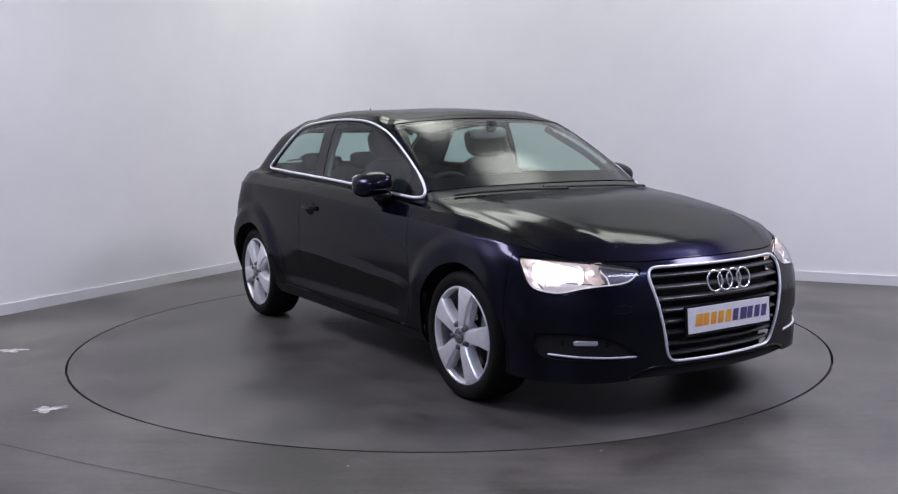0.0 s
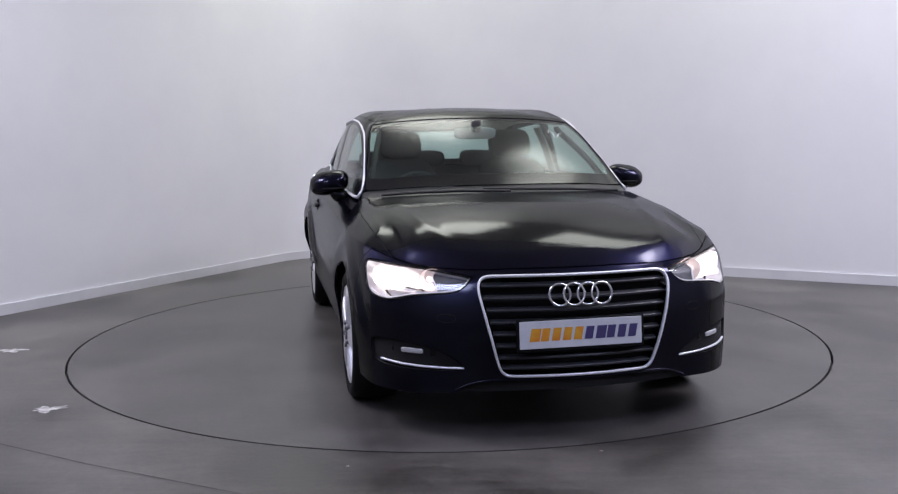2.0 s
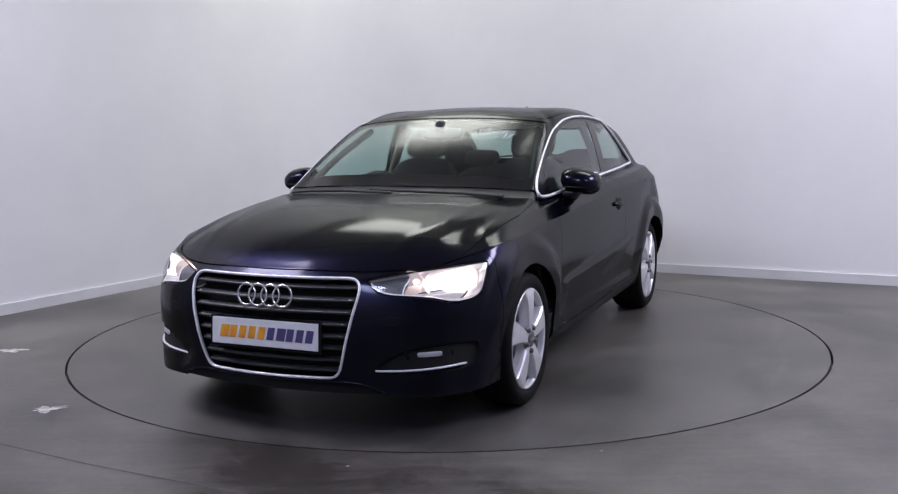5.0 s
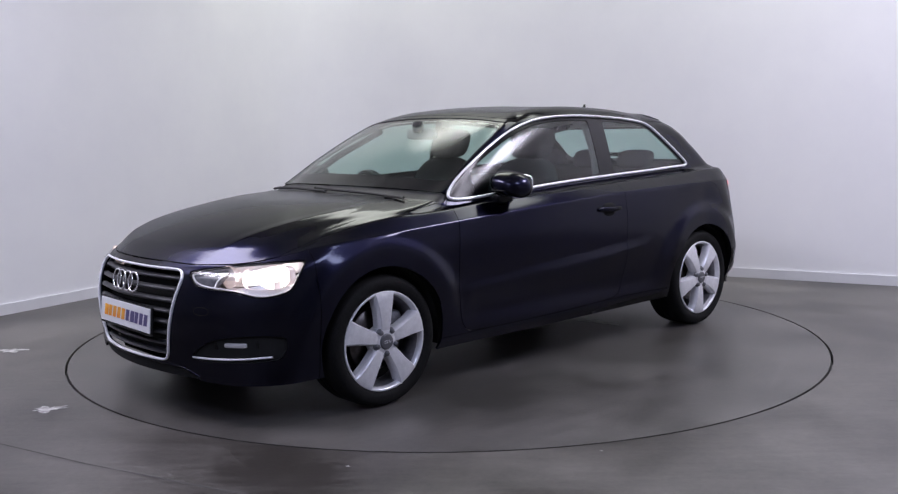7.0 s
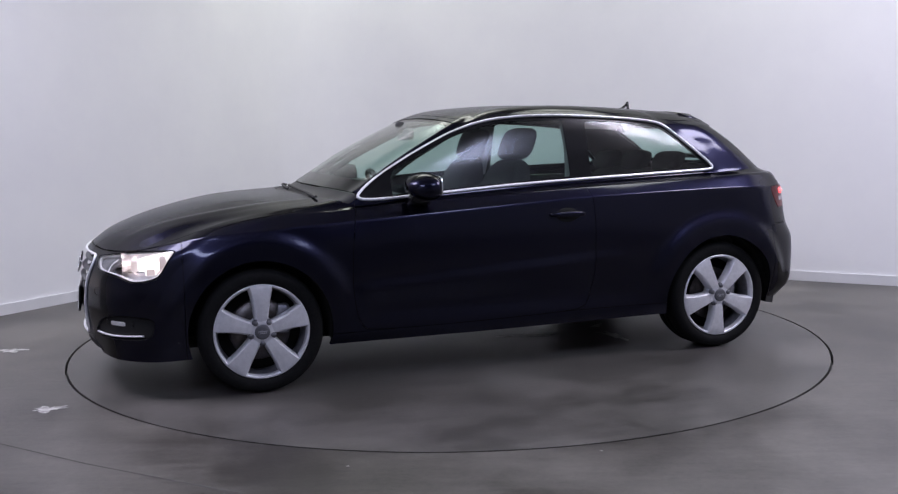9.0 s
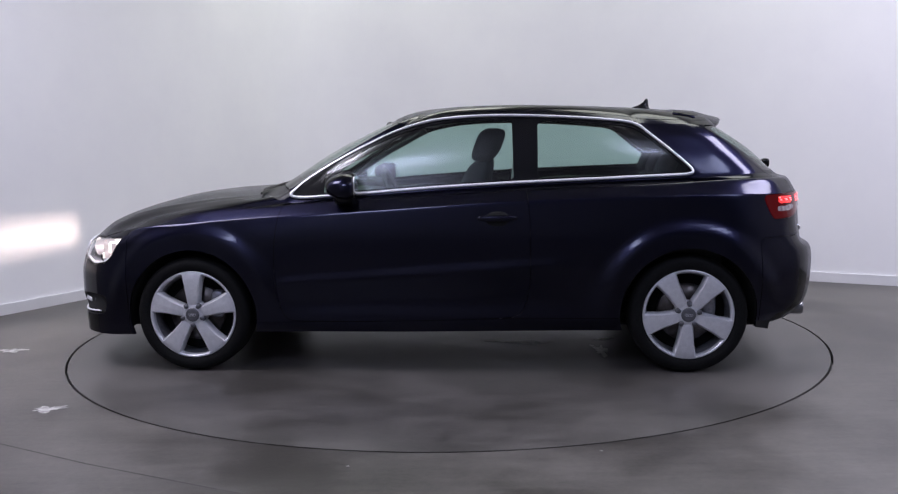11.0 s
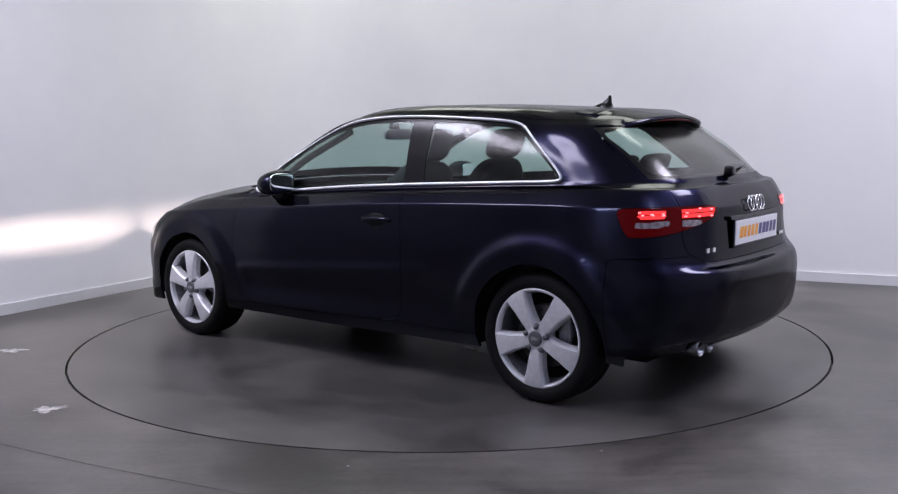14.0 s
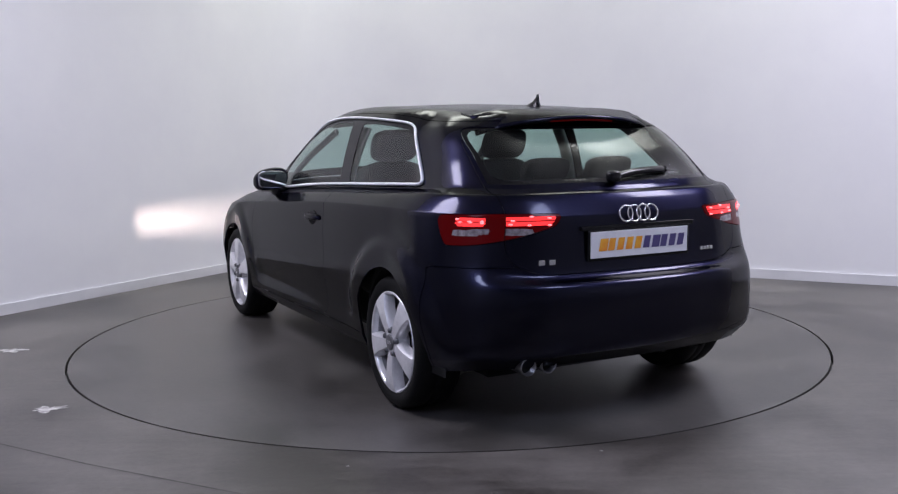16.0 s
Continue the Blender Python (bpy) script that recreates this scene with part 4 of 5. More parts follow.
# ---- lamps ----
def headlamp(sheet, sign):
    s = sheet if sign > 0 else mirrored(sheet)
    root = new("headlight")
    root.parent = car
    tagged(root, "lit headlight behind a clear lens")
    panel("lens", s, clear_lens, root, "clear headlight lens", depth=0.0, lift=-0.001)
    shell = panel("housing", s, lamp_silver, root, "silver headlight housing", depth=0, lift=-0.090)
    line = max(rims(s), key=len)
    v = s[0][line]
    wall = evenly(v[:, :6], 0.01, True)
    k = len(wall)
    a, b = wall[:, :3] - wall[:, 3:] * 0.002, wall[:, :3] - wall[:, 3:] * 0.08
    f = [(i, (i + 1) % k, k + (i + 1) % k, k + i) for i in range(k)]
    mesh_object("bezel", np.concatenate([a, b]), f, lamp_silver, root)
    rim = wall[:, :3] - wall[:, 3:] * 0.004
    mesh_object("lens_edge", *bead(rim, wall[:, 3:], 0.007, 0.006, True), gloss_black, root, "black lens edge")
    # outer chamber: a wide glowing plate at its back, with a self-glowing silver tube round it
    a = np.linspace(0, 2 * math.pi, 49)[:-1]
    pw = lambda q, e: np.sign(q) * np.abs(q) ** e
    across, high = 0.100 * pw(np.cos(a), 0.55), 0.050 * pw(np.sin(a), 0.6)
    back = np.stack([1.790 - 0.62 * across, (0.705 + 0.90 * across) * sign, 0.643 + high + 0.10 * across], -1)
    hub = np.array([(1.785, 0.705 * sign, 0.643)])
    unit = mesh_object("reflector", np.concatenate([back, back + (0.030, 0, 0)]), [(i, (i + 1) % 48, 48 + (i + 1) % 48, 48 + i) for i in range(48)], lamp_bowl_glow, root, "silver reflector box with the bulb's light as its own glow")
    rings_in = np.concatenate([hub + (back - hub) * q + ((1 - q * q) * 0.012, 0, 0) for q in (1.0, 0.72, 0.4)] + [hub + (0.013, 0, 0)])
    f = [(r * 48 + i, r * 48 + (i + 1) % 48, (r + 1) * 48 + (i + 1) % 48, (r + 1) * 48 + i) for r in range(2) for i in range(48)] + [(96 + i, 96 + (i + 1) % 48, 144) for i in range(48)]
    mesh_object("main_beam", rings_in, f, lamp_hot, unit, "glowing dipped-beam reflector")
    # inner chamber: a round self-glowing bowl with a small bulb in it
    shape = lambda q: np.stack([q[:, 1], q[:, 0] * 1.15, q[:, 2]], -1) + (1.888, 0.572 * sign, 0.643)
    bowl, bf = lathe([(0.004, -0.03), (0.020, -0.026), (0.024, -0.014), (0.036, -0.006), (0.039, 0.010), (0.046, 0.014), (0.047, 0.034), (0.050, 0.036)], 32)
    unit = mesh_object("reflector", shape(bowl), bf, lamp_bowl_glow, root, "round reflector bowl with the bulb's light as its own glow")
    disc, df = lathe([(0.0005, 0.004), (0.007, 0.002), (0.011, -0.006), (0.011, -0.024)], 20)
    mesh_object("side_beam", shape(disc), df, lamp_warm, unit, "glowing lamp bulb")
    # grey fins in the inner corner
    fins, _ = cut(sheet, sheet[0][:, 1] - sheet[0][:, 0] + 1.40 - (sheet[0][:, 2] - 0.64) * 0.9)
    if len(fins[1]):
        panel("lamp_fins", fins if sign > 0 else mirrored(fins), lamp_grey, root, "grey ribbed corner of the headlight", depth=0.02, lift=-0.022)
    # added beam helper: filament in a black box, slit throws a flat wide beam
    x, y, z = 1.815, 0.730 * sign, 0.612
    slit, low, back = 0.0160, 0.0042, 0.030
    bm = bmesh.new()
    for x0, x1, y0, y1, z0, z1 in ((x, x + 0.002, -0.022, 0.022, 0.0006, 0.010), (x, x + 0.002, -0.022, 0.022, -0.010, -low), (x, x + 0.002, -0.022, -slit, -low, 0.0006), (x, x + 0.002, slit, 0.022, -low, 0.0006),
                                   (x - back - 0.006, x, -0.024, -0.022, -0.010, 0.010), (x - back - 0.006, x, 0.022, 0.024, -0.010, 0.010), (x - back - 0.006, x, -0.024, 0.024, 0.010, 0.012),
                                   (x - back - 0.006, x, -0.024, 0.024, -0.012, -0.010), (x - back - 0.008, x - back - 0.006, -0.024, 0.024, -0.012, 0.012)):
        bmesh.ops.create_cube(bm, size=1, matrix=Matrix.Translation(((x0 + x1) / 2, y + (y0 + y1) / 2, z + (z0 + z1) / 2)) @ Matrix.Diagonal((x1 - x0, y1 - y0, z1 - z0, 1)))
    unit = part("beam_helper_box", bm, under_black, root, "added black box that shapes the headlight beam")
    # cover with its own glow, so the black box doesn't show
    bm = bmesh.new()
    for y0, y1, z0, z1 in ((-0.027, -0.025, -0.015, 0.015), (0.025, 0.027, -0.015, 0.015), (-0.025, 0.025, 0.013, 0.015), (-0.025, 0.025, -0.015, -0.013)):
        bmesh.ops.create_cube(bm, size=1, matrix=Matrix.Translation((x - 0.018, y + (y0 + y1) / 2, z + (z0 + z1) / 2)) @ Matrix.Diagonal((0.040, y1 - y0, z1 - z0, 1)))
    part("beam_cover", bm, lamp_bowl_glow, unit, "self-glowing cover that hides the added beam box")
    # front mask given the beam plate's glow to blend in with it
    bm = bmesh.new()
    for y0, y1, z0, z1 in ((-0.036, 0.036, 0.0012, 0.013), (-0.036, 0.036, -0.013, -low - 0.0008), (-0.036, -slit - 0.001, -low - 0.0008, 0.0012), (slit + 0.001, 0.036, -low - 0.0008, 0.0012)):
        bmesh.ops.create_cube(bm, size=1, matrix=Matrix.Translation((x + 0.004, y + (y0 + y1) / 2, z + (z0 + z1) / 2)) @ Matrix.Diagonal((0.002, y1 - y0, z1 - z0, 1)))
    part("beam_mask", bm, lamp_hot, unit, "self-glowing mask that hides the added beam box")
    bm = bmesh.new()
    bmesh.ops.create_circle(bm, cap_ends=True, segments=10, radius=0.0026, matrix=Matrix.Translation((x - back, y, z)) @ pose(0, 0, 0, 0, 90, 0))
    part("filament", bm, lamp_filament, unit, "glowing filament")
    # light guide along the lower edge and up the inner end
    along = wall[:, 1] * sign - wall[:, 0]
    mid = np.interp(along, (-1.6, -1.45, -1.2, -0.9), (0.660, 0.640, 0.615, 0.60))
    keep = (wall[:, 2] < mid) & (along < -0.93)
    low = wall[keep][np.argsort(along[keep])]
    p = low[:, :3] - low[:, 3:] * 0.014 + (0, 0, 0.008)
    e = evenly(np.concatenate([p, low[:, 3:]], 1), 0.02)
    mesh_object("light_guide", *bead(e[:, :3], e[:, 3:], 0.006, 0.006), light_guide_white, root, "bright strip under the lamps")
    p = np.array([(q, w) for q, w in zip(np.linspace(-1.375, -1.435, 8), np.linspace(0.676, 0.606, 8))])
    pts = []
    for q, w in p:
        k = np.argmin((sheet[0][:, 1] - sheet[0][:, 0] - q) ** 2 + (sheet[0][:, 2] - w) ** 2)
        pts.append(np.concatenate([sheet[0][k, :3] - sheet[0][k, 3:6] * 0.016, sheet[0][k, 3:6]]) * (1, sign, 1, 1, sign, 1))
    e = evenly(np.array(pts), 0.015)
    mesh_object("light_guide", *bead(e[:, :3], e[:, 3:], 0.006, 0.006), light_guide_white, root, "bright slanted strip beside the fins")
    return root


headlamp(HEAD, 1)
headlamp(HEAD, -1)


def split_tail(sheet):
    """Outer lamp on the body and inner lamp on the tailgate, with a joint between them."""
    g = lambda v: outline(v[:, 1], v[:, 2], BOOT)
    inner_lamp, _ = cut(sheet, g(sheet[0]) + 0.002)
    _, outer_lamp = cut(sheet, g(sheet[0]) - 0.002)
    return outer_lamp, inner_lamp


def tail_lamp(sheet, sign, where):
    root = new("tail_light")
    root.parent = car
    tagged(root, "lit red tail light with a smoked reversing lens")
    s2 = lambda v: v[:, 1] + v[:, 0]
    span = (-1.17, -0.985) if where == "outer" else (-1.535, -1.235)
    slant = lambda v: s2(v) + (v[:, 2] - 0.88) * 0.4
    zlo = 0.862
    box = lambda v, a, b, z0, z1: np.maximum.reduce([a - slant(v), slant(v) - b, z0 - v[:, 2], v[:, 2] - z1])
    lit, red = cut(sheet, box(sheet[0], span[0], span[1], 0.868, 0.904) - 0.0)
    low, _ = cut(lit, lit[0][:, 2] - 0.8845)
    high, _ = cut(lit, 0.8885 - lit[0][:, 2])
    dark, _ = cut(lit, np.abs(lit[0][:, 2] - 0.8865) - 0.002)
    smoke, red = cut(red, box(red[0], -1.21 if where == "outer" else -1.45, -0.985 if where == "outer" else -1.235, 0.829, 0.858))
    flip = (lambda q: q) if sign > 0 else mirrored
    body = panel("red_lens", flip(red), red_lens, root, "deep red lens", depth=0.012, lift=0.002)
    for bar in (low, high):
        if len(bar[1]):
            panel("lit_segment", flip(bar), red_lit, body, "glowing red segment", depth=0.002, lift=0.0015)
    for bar in (low, high):
        if len(bar[1]):
            c = bar[0][:, 1].mean()
            for q in (bar[0][:, 1].min() * 0.75 + c * 0.25, c, bar[0][:, 1].max() * 0.75 + c * 0.25):
                k = np.argmin((bar[0][:, 1] - q) ** 2 + (bar[0][:, 2] - bar[0][:, 2].mean()) ** 2)
                v, f = blob(*(bar[0][k, :3] + bar[0][k, 3:6] * 0.001), 0.006, 0.010, 0.004, 0.8, 0.8, 12, 8)
                mesh_object("bulb", v * (1, sign, 1), f, red_spot, body, "bright red bulb")
    if len(smoke[1]):
        panel("reverse_lens", flip(smoke), smoke_lens, body, "grey reversing lens", depth=0.002, lift=0.0015)
    return root


outer_lamp, inner_lamp = split_tail(TAILS)
for sign in (1, -1):
    tail_lamp(outer_lamp, sign, "outer")
    tail_lamp(inner_lamp, sign, "inner")


# ---- front bumper details ----
for sign in (1, -1):
    s = FOG_SHEET if sign > 0 else mirrored(FOG_SHEET)
    recess = panel("air_intake", s, plastic_black, car, "black side intake with a fog lamp", depth=0, lift=-0.03)
    w = evenly(s[0][max(rims(s), key=len)][:, :6], 0.01, True)
    k = len(w)
    f = [(i, (i + 1) % k, k + (i + 1) % k, k + i) for i in range(k)]
    mesh_object("intake_edge", np.concatenate([w[:, :3] - w[:, 3:] * 0.001, w[:, :3] - w[:, 3:] * 0.031]), f, plastic_black, recess)
    p, n = nose_line([(sign * a, b) for a, b in ((0.466, 0.296), (0.54, 0.296), (0.612, 0.299), (0.70, 0.304), (0.785, 0.312))], -0.006, step=0.012)
    mesh_object("intake_trim", *bead(p, n, 0.009, 0.010), chrome, recess, "slim chrome strip")
    c, n = skin_point(0.675 * sign, 0.362, True, -0.02)
    m = Vector(n).to_track_quat("Y", "Z").to_matrix()
    v, f = blob(0, 0, 0, 0.052, 0.012, 0.011, 0.4, 0.4)
    mesh_object("fog_lamp", np.array([m @ Vector(q) for q in v]) + c, f, lamp_silver, recess, "unlit fog lamp")
    v, f = blob(0, 0, 0, 0.105, 0.008, 0.026, 0.5, 0.5)
    mesh_object("fog_bezel", np.array([m @ Vector(q) for q in v]) + c - n * 0.008, f, gloss_black, recess)
panel("lower_slot", SLOT_SHEET, plastic_black, front, "black air slot under the grille", depth=0.0, lift=-0.035, both=True)
p, n = nose_line([(-0.50, 0.205), (-0.47, 0.219), (-0.40, 0.246), (-0.2, 0.247), (0, 0.247), (0.2, 0.247), (0.40, 0.246), (0.47, 0.219), (0.50, 0.205)], -0.004, step=0.02)
mesh_object("slot_edge", *bead(p, n, 0.010, 0.012), paint, front)


# ---- underbody and arches ----
v, f = [], []
xs = np.linspace(-1.72, 1.98, 24)
for x in xs:
    w = float(np.interp(x, (-1.72, -1.65, -1.6, 1.6, 1.8, 1.98), (0.60, 0.60, 0.60, 0.60, 0.62, 0.40)))
    v += [(x, -w, 0.215), (x, w, 0.215), (x, -w, 0.20), (x, w, 0.20)]
for i in range(len(xs) - 1):
    a, b = 4 * i, 4 * i + 4
    f += [(a, b, b + 1, a + 1), (a + 2, a + 3, b + 3, b + 2), (a, a + 2, b + 2, b), (a + 1, b + 1, b + 3, a + 3)]
mesh_object("underbody", v, f, under_black, car, "dark underbody", smooth=False)
for hx in (1.30, -1.30):
    for sign in (1, -1):
        a = np.linspace(-0.2, math.pi + 0.2, 40)
        v = [(hx + 0.352 * math.cos(w), sign * y, HUB_Z + 0.352 * math.sin(w)) for y in (0.835, 0.78, 0.52) for w in a]
        v += [(hx + 0.425 * math.cos(w), sign * 0.805, HUB_Z + 0.425 * math.sin(w)) for w in a]
        f = [(r * 40 + i, r * 40 + i + 1, (r + 1) * 40 + i + 1, (r + 1) * 40 + i) for r in range(2) for i in range(39)]
        f += [(i, i + 1, 121 + i, 120 + i) for i in range(39)]
        v += [(hx, sign * 0.52, HUB_Z)]
        f += [(80 + i, 80 + i + 1, 160) for i in range(39)]
        mesh_object("wheel_arch", v, f, under_black, car, "black wheel arch liner")


# ---- wheels ----
def spoke():
    """One flat alloy spoke that widens to the rim, bevelled along its sides, pointing along z."""
    rows = []
    for r, w, y in ((0.034, 0.026, 0.000), (0.065, 0.030, 0.007), (0.10, 0.034, 0.010), (0.15, 0.041, 0.010), (0.195, 0.052, 0.007), (0.213, 0.056, 0.004), (0.226, 0.064, 0.000)):
        b = 0.007
        rows.append([(-w - 0.006, y - 0.050, r), (-w - 0.003, y - 0.020, r), (-w + 0.001, y - 0.008, r), (-w + b, y, r), (0, y + 0.0015, r), (w - b, y, r), (w - 0.001, y - 0.008, r), (w + 0.003, y - 0.020, r), (w + 0.006, y - 0.050, r)])
    k = len(rows[0])
    v = [q for row in rows for q in row]
    f = [(i * k + j, i * k + j + 1, (i + 1) * k + j + 1, (i + 1) * k + j) for i in range(len(rows) - 1) for j in range(k - 1)]
    return np.array(v), f


def wheel(hx, sign, turn):
    root = new("wheel")
    root.parent = car
    root.matrix_basis = pose(hx, 0.866 * sign, HUB_Z, 0, 0, 0 if sign > 0 else 180)
    tagged(root, "five-spoke silver alloy wheel with a black tyre")
    tyre = [(0.228, -0.010), (0.236, -0.002), (0.255, 0.006), (0.280, 0.006), (0.294, -0.004), (0.303, -0.022), (0.306, -0.05), (0.306, -0.085), (0.3045, -0.087), (0.3045, -0.093), (0.306, -0.095),
            (0.306, -0.13), (0.3045, -0.132), (0.3045, -0.138), (0.306, -0.14), (0.306, -0.17), (0.300, -0.20), (0.285, -0.214), (0.25, -0.214), (0.228, -0.205)]
    mesh_object("tyre", *lathe(tyre, 96, True), rubber, root, "black rubber tyre")
    rim = [(0.231, -0.012), (0.233, -0.003), (0.229, 0.001), (0.222, -0.002), (0.217, -0.010), (0.214, -0.03)]
    mesh_object("rim_barrel", *lathe([(0.214, -0.028), (0.205, -0.06), (0.205, -0.20), (0.228, -0.205)], 64), alloy_dark, root, "dark inner rim barrel")
    rim_ob = mesh_object("rim", *lathe(rim, 96), alloy, root, "silver alloy rim")
    sv, sf = spoke()
    for k in range(5):
        w = math.radians(turn + 72 * k)
        c, s = math.cos(w), math.sin(w)
        q = np.stack([sv[:, 0] * c + sv[:, 2] * s, sv[:, 1], -sv[:, 0] * s + sv[:, 2] * c], -1)
        mesh_object("spoke", q, sf, alloy, rim_ob, smooth=False)
    mesh_object("hub", *lathe([(0.0, 0.006), (0.05, 0.006), (0.062, 0.002), (0.068, -0.012), (0.07, -0.06)], 48), alloy, rim_ob)
    mesh_object("hub_cap", *lathe([(0.0, 0.014), (0.030, 0.014), (0.035, 0.012), (0.038, 0.003)], 40), cap_grey, rim_ob, "grey round hub cap")
    for k in range(4):
        a = np.linspace(0, 2 * math.pi, 20)[:-1]
        p = np.stack([(k - 1.5) * 0.009 + 0.0065 * np.cos(a), a * 0 + 0.0135, 0.0065 * np.sin(a)], -1)
        mesh_object("cap_mark", *bead(p, p * 0 + (0, 1, 0), 0.0016, 0.0014, True, 6), alloy, rim_ob)
    for k in range(5):
        w = math.radians(turn + 36 + 72 * k)
        bv, bf = lathe([(0.0, 0.012), (0.009, 0.011), (0.012, 0.007), (0.0125, -0.003), (0.0165, -0.004), (0.0175, -0.010)], 14)
        mesh_object("wheel_bolt", bv + (0.055 * math.sin(w), 0.006, 0.055 * math.cos(w)), bf, cap_grey, rim_ob, "dark capped wheel bolt")
    mesh_object("brake_disc", *lathe([(0.06, -0.075), (0.148, -0.075), (0.15, -0.08), (0.15, -0.10), (0.06, -0.10)], 64), disc_steel, root, "steel brake disc")
    # black disc that closes the barrel behind the brake disc
    mesh_object("barrel_backing", *lathe([(0.0, -0.11), (0.213, -0.115), (0.213, -0.20)], 48), under_black, root)
    v, f = blob(-0.115, -0.085, 0.045, 0.035, 0.03, 0.075, 0.5, 0.5)
    mesh_object("brake_caliper", v, f, alloy_dark, root, "grey brake caliper")
    return root


wheel(1.30, 1, 0)
wheel(-1.30, 1, 176)
wheel(1.30, -1, -12)
wheel(-1.30, -1, 175)


# ---- mirrors, handles, small trim ----
def door_mirror(sign):
    root = new("door_mirror")
    root.parent = car
    tagged(root, "black wing mirror with a bright lower edge line")

    def bend(v):
        k = np.clip((v[:, 0] - 0.47) / 0.09, -1, 1)
        v[:, 2] = 0.985 + (v[:, 2] - 0.985) * (1 - 0.28 * np.clip(k, 0, 1)) - 0.012 * (v[:, 1] - 0.87) / 0.09
        v[:, 1] = 0.872 + (v[:, 1] - 0.872) * (1 - 0.20 * np.clip(k, 0, 1))
        v[:, 0] = np.maximum(v[:, 0], 0.415 + 0.0 * v[:, 0]) - 0.05 * (v[:, 1] - 0.80)
        v[:, 1] *= sign
        return v

    shell = mesh_object("housing", *blob(0.475, 0.868, 0.984, 0.092, 0.108, 0.067, 0.78, 0.72, 32, 20, bend), paint, root)
    v, f = blob(0.414, 0.872 * sign, 0.983, 0.006, 0.090, 0.053, 0.5, 0.4)
    v[:, 0] -= 0.05 * (np.abs(v[:, 1]) - 0.80)
    mesh_object("mirror_glass", v - (0.004, 0, 0), f, material("mirror_glass", (0.85, 0.87, 0.88), 0.02, 1.0), root, "silvered mirror glass")
    a = np.linspace(-0.2, math.pi - 0.6, 22)
    line = np.stack([0.475 + 0.088 * np.sin(a), 0.872 + 0.095 * np.cos(a), 0 * a + 0.958], -1)
    line[:, 0] -= 0.05 * (line[:, 1] - 0.80)
    nn = np.stack([np.sin(a), np.cos(a) * sign, a * 0], -1)
    mesh_object("indicator_strip", *bead(line * (1, sign, 1), nn, 0.007, 0.006), plastic_black, root, "slim dark indicator strip")
    v, f = blob(0.475, 0.808 * sign, 0.912, 0.060, 0.055, 0.040, 0.7, 0.7, 20, 12)
    v[:, 1] += sign * (v[:, 2] - 0.905) * 0.6
    mesh_object("mirror_foot", v, f, gloss_black, root)


def door_handle(sign, door_ob):
    y = 0.884
    v, f = blob(-0.325, (y + 0.012) * sign, 0.811, 0.104, 0.016, 0.015, 0.6, 0.5, 28, 12)
    v[:, 1] -= sign * ((v[:, 0] + 0.325) / 0.098) ** 2 * 0.010
    grip = mesh_object("handle", v, f, paint, door_ob)
    # no hollow is cut: a flat black blob paints the recess's shade
    v, f = blob(-0.325, (y - 0.002) * sign, 0.806, 0.062, 0.009, 0.040, 0.9, 0.9, 28, 12)
    mesh_object("handle_shade", v, f, under_black, grip, "black patch for the shade in the handle recess")


for sign, d in ((1, doors[0]), (-1, doors[1])):
    door_mirror(sign)
    door_handle(sign, d)

# spoiler over the rear window
TOP = WHOLE[0][WHOLE[0][:, 6] > 9.6]


def roof_z(x, y):
    d = (TOP[:, 0] - x) ** 2 + (TOP[:, 1] - abs(y)) ** 2
    k = np.argsort(d)[:5]
    w = 1 / (d[k] + 1e-6)
    return float((TOP[k, 2] * w).sum() / w.sum())


rows = []
for y in np.linspace(-0.475, 0.475, 29):
    k = (y / 0.475) ** 2
    x0, x1 = -1.30 + 0.03 * k, -1.59 + 0.085 * k + 0.045 * k**4
    a, xm = roof_z(x0, y) + 0.005, -1.43 + 0.05 * k
    b = roof_z(xm, y)
    tip = 1.322 - 0.052 * k - 0.012 * k**4
    rows.append([(x0, y, a), (xm, y, max(b, (a + tip) / 2 + 0.006) + 0.007), (x1 + 0.02, y, tip + 0.003), (x1, y, tip - 0.005), (x1 + 0.004, y, tip - 0.016),
                 (x1 + 0.05, y, tip - 0.026), (xm, y, b - 0.03), (x0, y, a - 0.03)])
k = len(rows[0])
v = [q for r in rows for q in r]
f = [(i * k + j, i * k + (j + 1) % k, (i + 1) * k + (j + 1) % k, (i + 1) * k + j) for i in range(len(rows) - 1) for j in range(k)]
f += [tuple(range(k))[::-1], tuple((len(rows) - 1) * k + j for j in range(k))]
wing = mesh_object("spoiler", v, f, paint, car, "roof spoiler above the rear window")
p = np.array([(-1.572 + 0.10 * (y / 0.56) ** 2, y, 1.302 - 0.05 * (y / 0.475) ** 2) for y in np.linspace(-0.17, 0.17, 15)])
mesh_object("brake_light", *bead(p, p * 0 + (-1, 0, -0.3), 0.012, 0.008), red_lens, wing, "unlit red high brake light")

# roof fin aerial
v, f = [], []
for z, a, b, w in ((1.372, -1.085, -1.212, 0.024), (1.384, -1.105, -1.206, 0.019), (1.397, -1.145, -1.202, 0.010), (1.415, -1.172, -1.20, 0.006), (1.433, -1.184, -1.198, 0.003)):
    n = 12
    v += [((a + b) / 2 + (a - b) / 2 * math.cos(2 * math.pi * i / n), w * math.sin(2 * math.pi * i / n), z) for i in range(n)]
